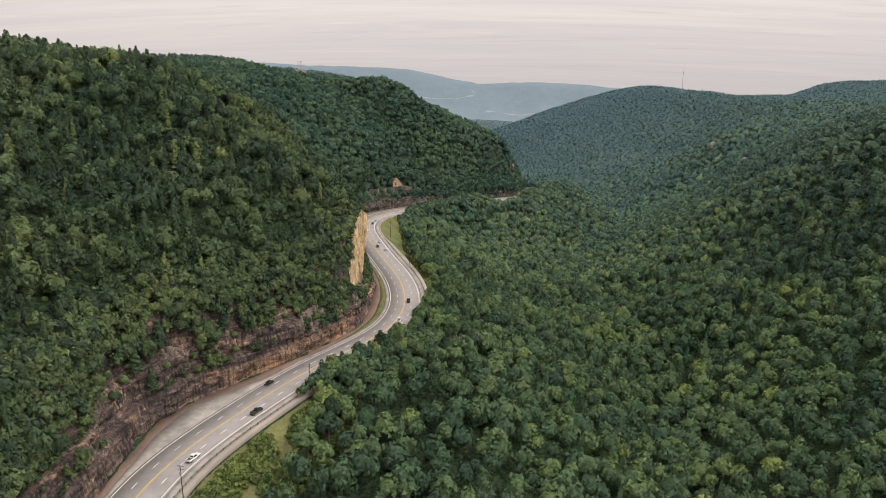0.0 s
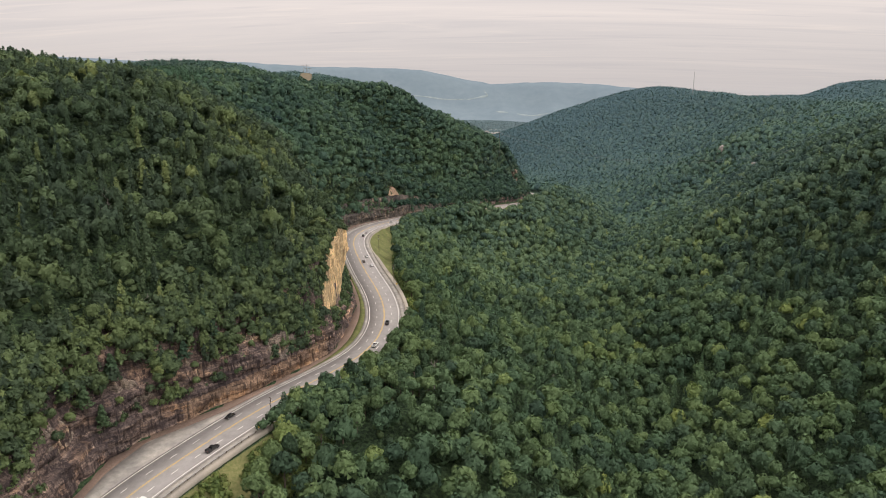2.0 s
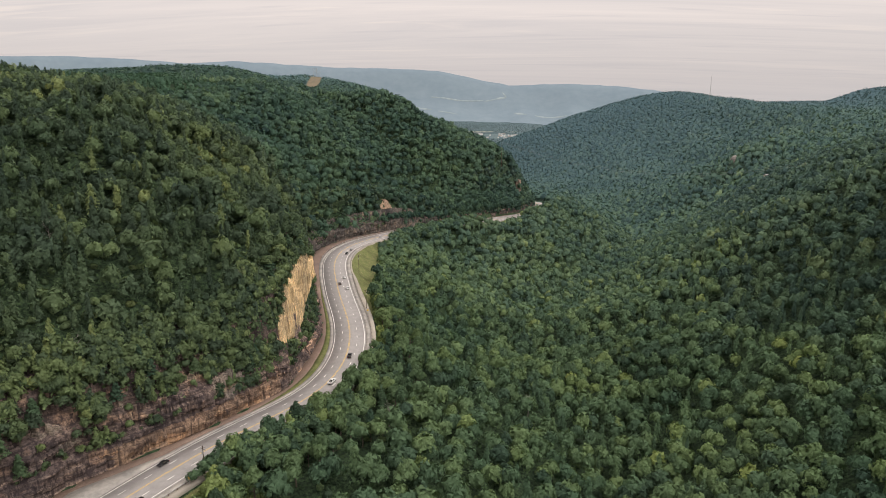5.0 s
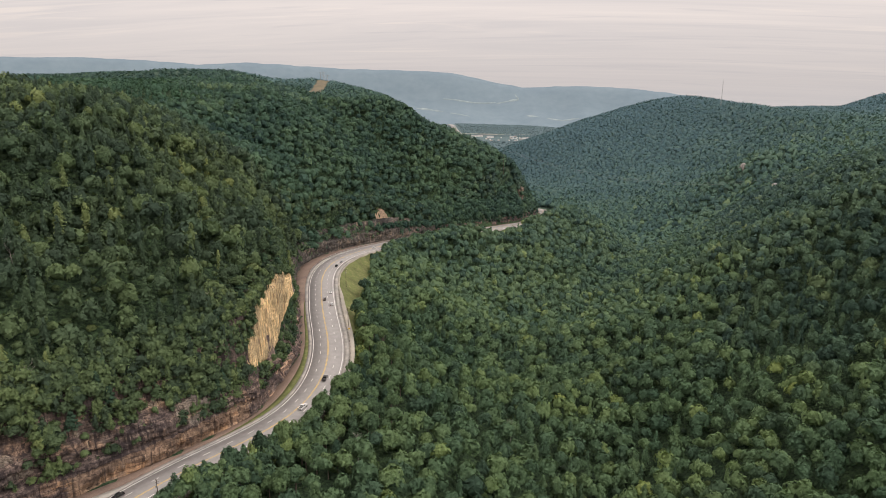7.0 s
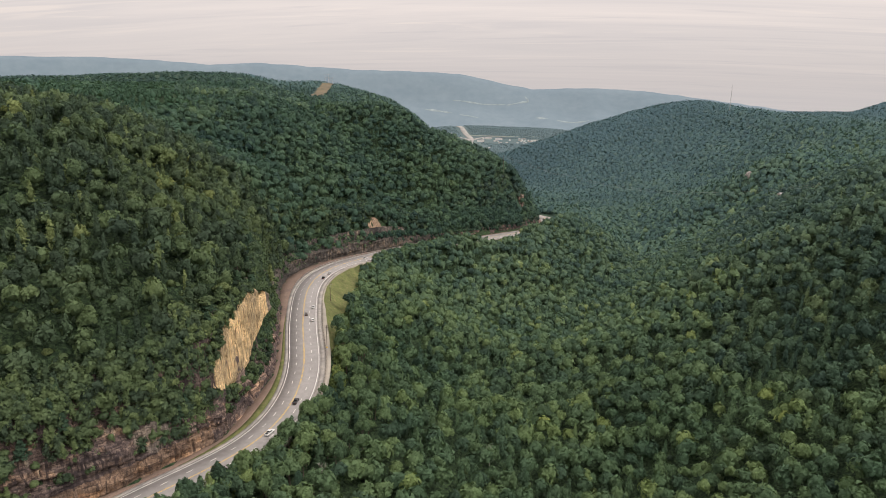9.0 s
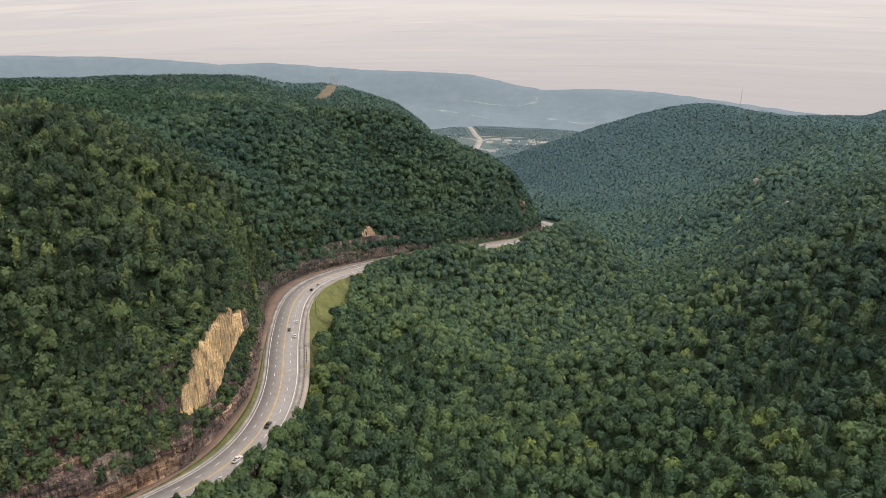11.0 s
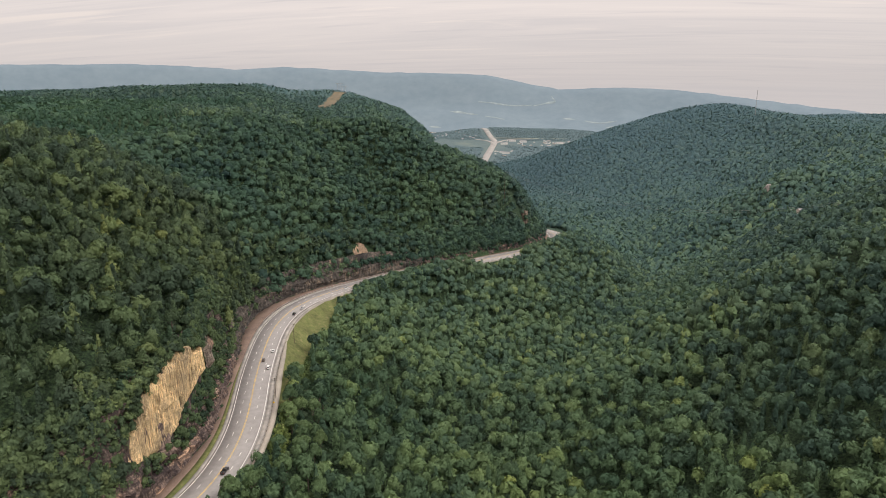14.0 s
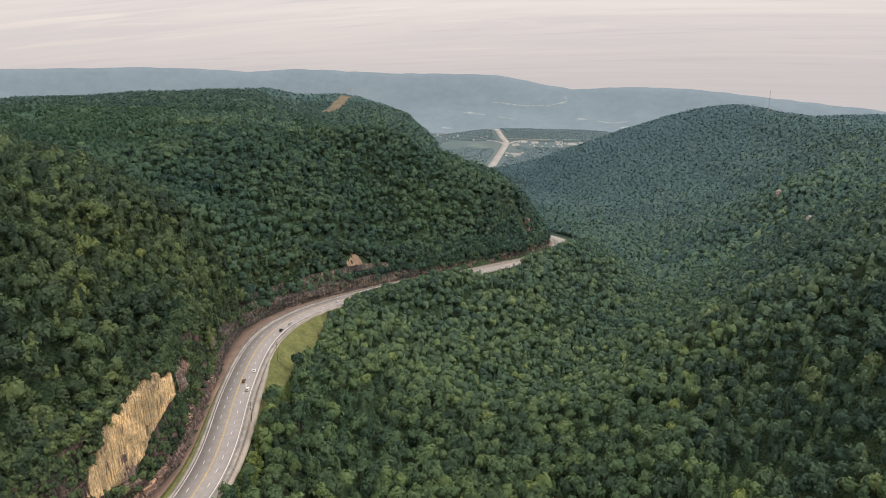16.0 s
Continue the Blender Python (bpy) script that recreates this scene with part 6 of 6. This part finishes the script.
PALE_ROAD = speckled("pale_concrete_road", [(0.3, (0.27, 0.27, 0.265)), (0.7, (0.33, 0.325, 0.315))], 0.2)
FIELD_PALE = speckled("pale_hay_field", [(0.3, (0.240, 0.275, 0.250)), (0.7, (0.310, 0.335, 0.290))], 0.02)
# for fields and road on the ridge, with blue haze put into the colour
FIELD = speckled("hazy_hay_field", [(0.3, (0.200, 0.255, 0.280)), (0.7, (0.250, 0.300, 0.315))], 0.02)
far_strip("road", [(-165, 2250), (-178, 2440), (-196, 2800), (-212, 3120), (-240, 3340), (-304, 3560), (-363, 3730)], 14, PALE_ROAD, "pale concrete highway far off in the valley")
far_strip("road", [(-215, 3130), (-190, 3260), (-150, 3350), (-60, 3390)], 8, PALE_ROAD, "pale slip road of the distant junction")
far_strip("road", [(-212, 3120), (-255, 3250), (-330, 3330), (-420, 3350)], 8, PALE_ROAD, "pale curved slip road of the distant junction")
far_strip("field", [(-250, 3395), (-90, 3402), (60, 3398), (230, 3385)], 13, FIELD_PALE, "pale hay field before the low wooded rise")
# the long ridge across the valley
BEARING = [-60, -44.6, -40.4, -35.1, -31, -27.6, -24.0, -20, -16.2, -12.5, -9.1, -7, -5.3, -3.5, -1.1, 2.9, 7.3, 11.5, 15.4, 19.1, 21.5, 30, 45]
CREST = [258, 260, 263, 268, 256, 236, 254, 236, 218, 213, 210, 195, 174, 140, 111, 120, 111, 78, 42, 7, -14, -60, -80]
b, rr = np.radians(np.linspace(-60, 45, 400)), np.concatenate([np.linspace(3560, 4330, 46), np.linspace(4350, 4560, 5)])
bb, rg = np.meshgrid(b, rr, indexing="ij")


def ridge_height(bb, rg):
    crest = np.interp(np.degrees(bb), BEARING, CREST) + 3 * vnoise(np.degrees(bb) * 10, 0 * bb, 9, 3)
    k = np.clip((rg - 3620) / (4330 - 3620), 0, 1)
    folds = 7 * vnoise(np.degrees(bb) * 30, rg, 120, 5) + 9 * vnoise(np.degrees(bb) * 12 + 0.02 * rg, 0 * rg, 26, 8)
    zz = -125 + (crest + 125) * (0.62 * smooth(0, 1, k) + 0.38 * smooth(0.55, 1, k)) + folds * np.sin(np.pi * k)
    return np.where(rg > 4335, crest - (rg - 4330) * 0.5, zz)


zz = ridge_height(bb, rg)
xx, yy = 128 + rg * np.sin(bb), 127 + rg * np.cos(bb)
# woods of the ridge, their colour painted over with blue-grey haze
m_, n_, l_, b_ = material("hazed_distant_ridge", 1.0, 0.0)
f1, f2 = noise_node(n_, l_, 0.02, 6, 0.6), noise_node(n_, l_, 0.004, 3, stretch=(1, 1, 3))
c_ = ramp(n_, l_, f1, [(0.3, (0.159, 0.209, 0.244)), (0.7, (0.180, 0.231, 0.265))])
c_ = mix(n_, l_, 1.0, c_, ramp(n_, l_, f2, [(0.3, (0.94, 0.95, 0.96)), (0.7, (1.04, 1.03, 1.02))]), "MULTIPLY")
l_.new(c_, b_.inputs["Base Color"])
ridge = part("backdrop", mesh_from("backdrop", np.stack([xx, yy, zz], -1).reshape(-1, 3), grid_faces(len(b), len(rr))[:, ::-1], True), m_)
tagged(ridge, "long wooded ridge across the valley, painted in blue-grey haze", "ridge", kind="structure")


def ridge_strip(name, pts, half, mat, label, category):
    """A road or a field on the lower slopes of the ridge, through points of the plan."""
    c = curve_through(np.array([(x, y, 0) for x, y in pts], float), 10)
    t = np.gradient(c, axis=0)[:, :2]
    t = t / np.linalg.norm(t, axis=1)[:, None]
    wide = half * (0.75 + 0.45 * vnoise(np.arange(len(c)), 0 * c[:, 0], 3, len(pts) + int(half))) * (0.25 + 0.75 * np.sin(np.linspace(0.1, 3.04, len(c))))
    rows = []
    for o in np.linspace(-1, 1, 5):
        x, y = c[:, 0] + t[:, 1] * wide * o, c[:, 1] - t[:, 0] * wide * o
        z = np.maximum(ridge_height(np.arctan2(x - 128, y - 127), np.hypot(x - 128, y - 127)), land_at(x, y))
        rows.append(np.stack([x, y, z + 1.6 - 1.0 * (abs(o) == 1)], 1))
    ob = part(name, mesh_from(name, np.stack(rows, 1).reshape(-1, 3), grid_faces(len(c), 5)), mat)
    tagged(ob, label, category, kind="structure")


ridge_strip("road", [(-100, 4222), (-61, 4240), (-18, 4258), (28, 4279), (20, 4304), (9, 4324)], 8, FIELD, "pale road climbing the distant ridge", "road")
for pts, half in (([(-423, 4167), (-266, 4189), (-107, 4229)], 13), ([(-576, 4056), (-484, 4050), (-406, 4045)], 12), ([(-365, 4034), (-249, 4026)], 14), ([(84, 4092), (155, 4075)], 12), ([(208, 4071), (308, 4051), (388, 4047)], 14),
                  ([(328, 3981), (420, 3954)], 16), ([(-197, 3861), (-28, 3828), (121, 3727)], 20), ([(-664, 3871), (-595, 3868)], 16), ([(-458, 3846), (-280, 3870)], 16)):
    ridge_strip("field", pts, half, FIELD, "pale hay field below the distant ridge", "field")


def power_cable(x0, y0, z0, x1, y1, z1, sag):
    """A line that hangs between two points."""
    root = new("power_cable")
    for lift in (0.0, 2.2):
        bm = bmesh.new()
        k = 36
        pts = [(x0 + (x1 - x0) * q / k, y0 + (y1 - y0) * q / k, z0 + (z1 - z0) * q / k - 4 * sag * (q / k) * (1 - q / k) + lift) for q in range(k + 1)]
        for p, q in zip(pts, pts[1:]):
            limb(bm, p, q, 0.055, 0.055, 4)
        part("cable", bm, STEEL, root)
    for x, y, z in ((x0, y0, z0), (x1, y1, z1)):
        bm = bmesh.new()
        limb(bm, (x, y, float(land_at(np.array([float(x)]), np.array([float(y)]))[0]) - 1), (x, y, z + 2.6), 0.25, 0.18, 8)
        part("pole", bm, POLE_WOOD, root, "wooden pole")
    return root


tagged(power_cable(38, 935, 62, 400, 868, 46, 26), "thin grey power cables strung across the wooded gorge", "cable")
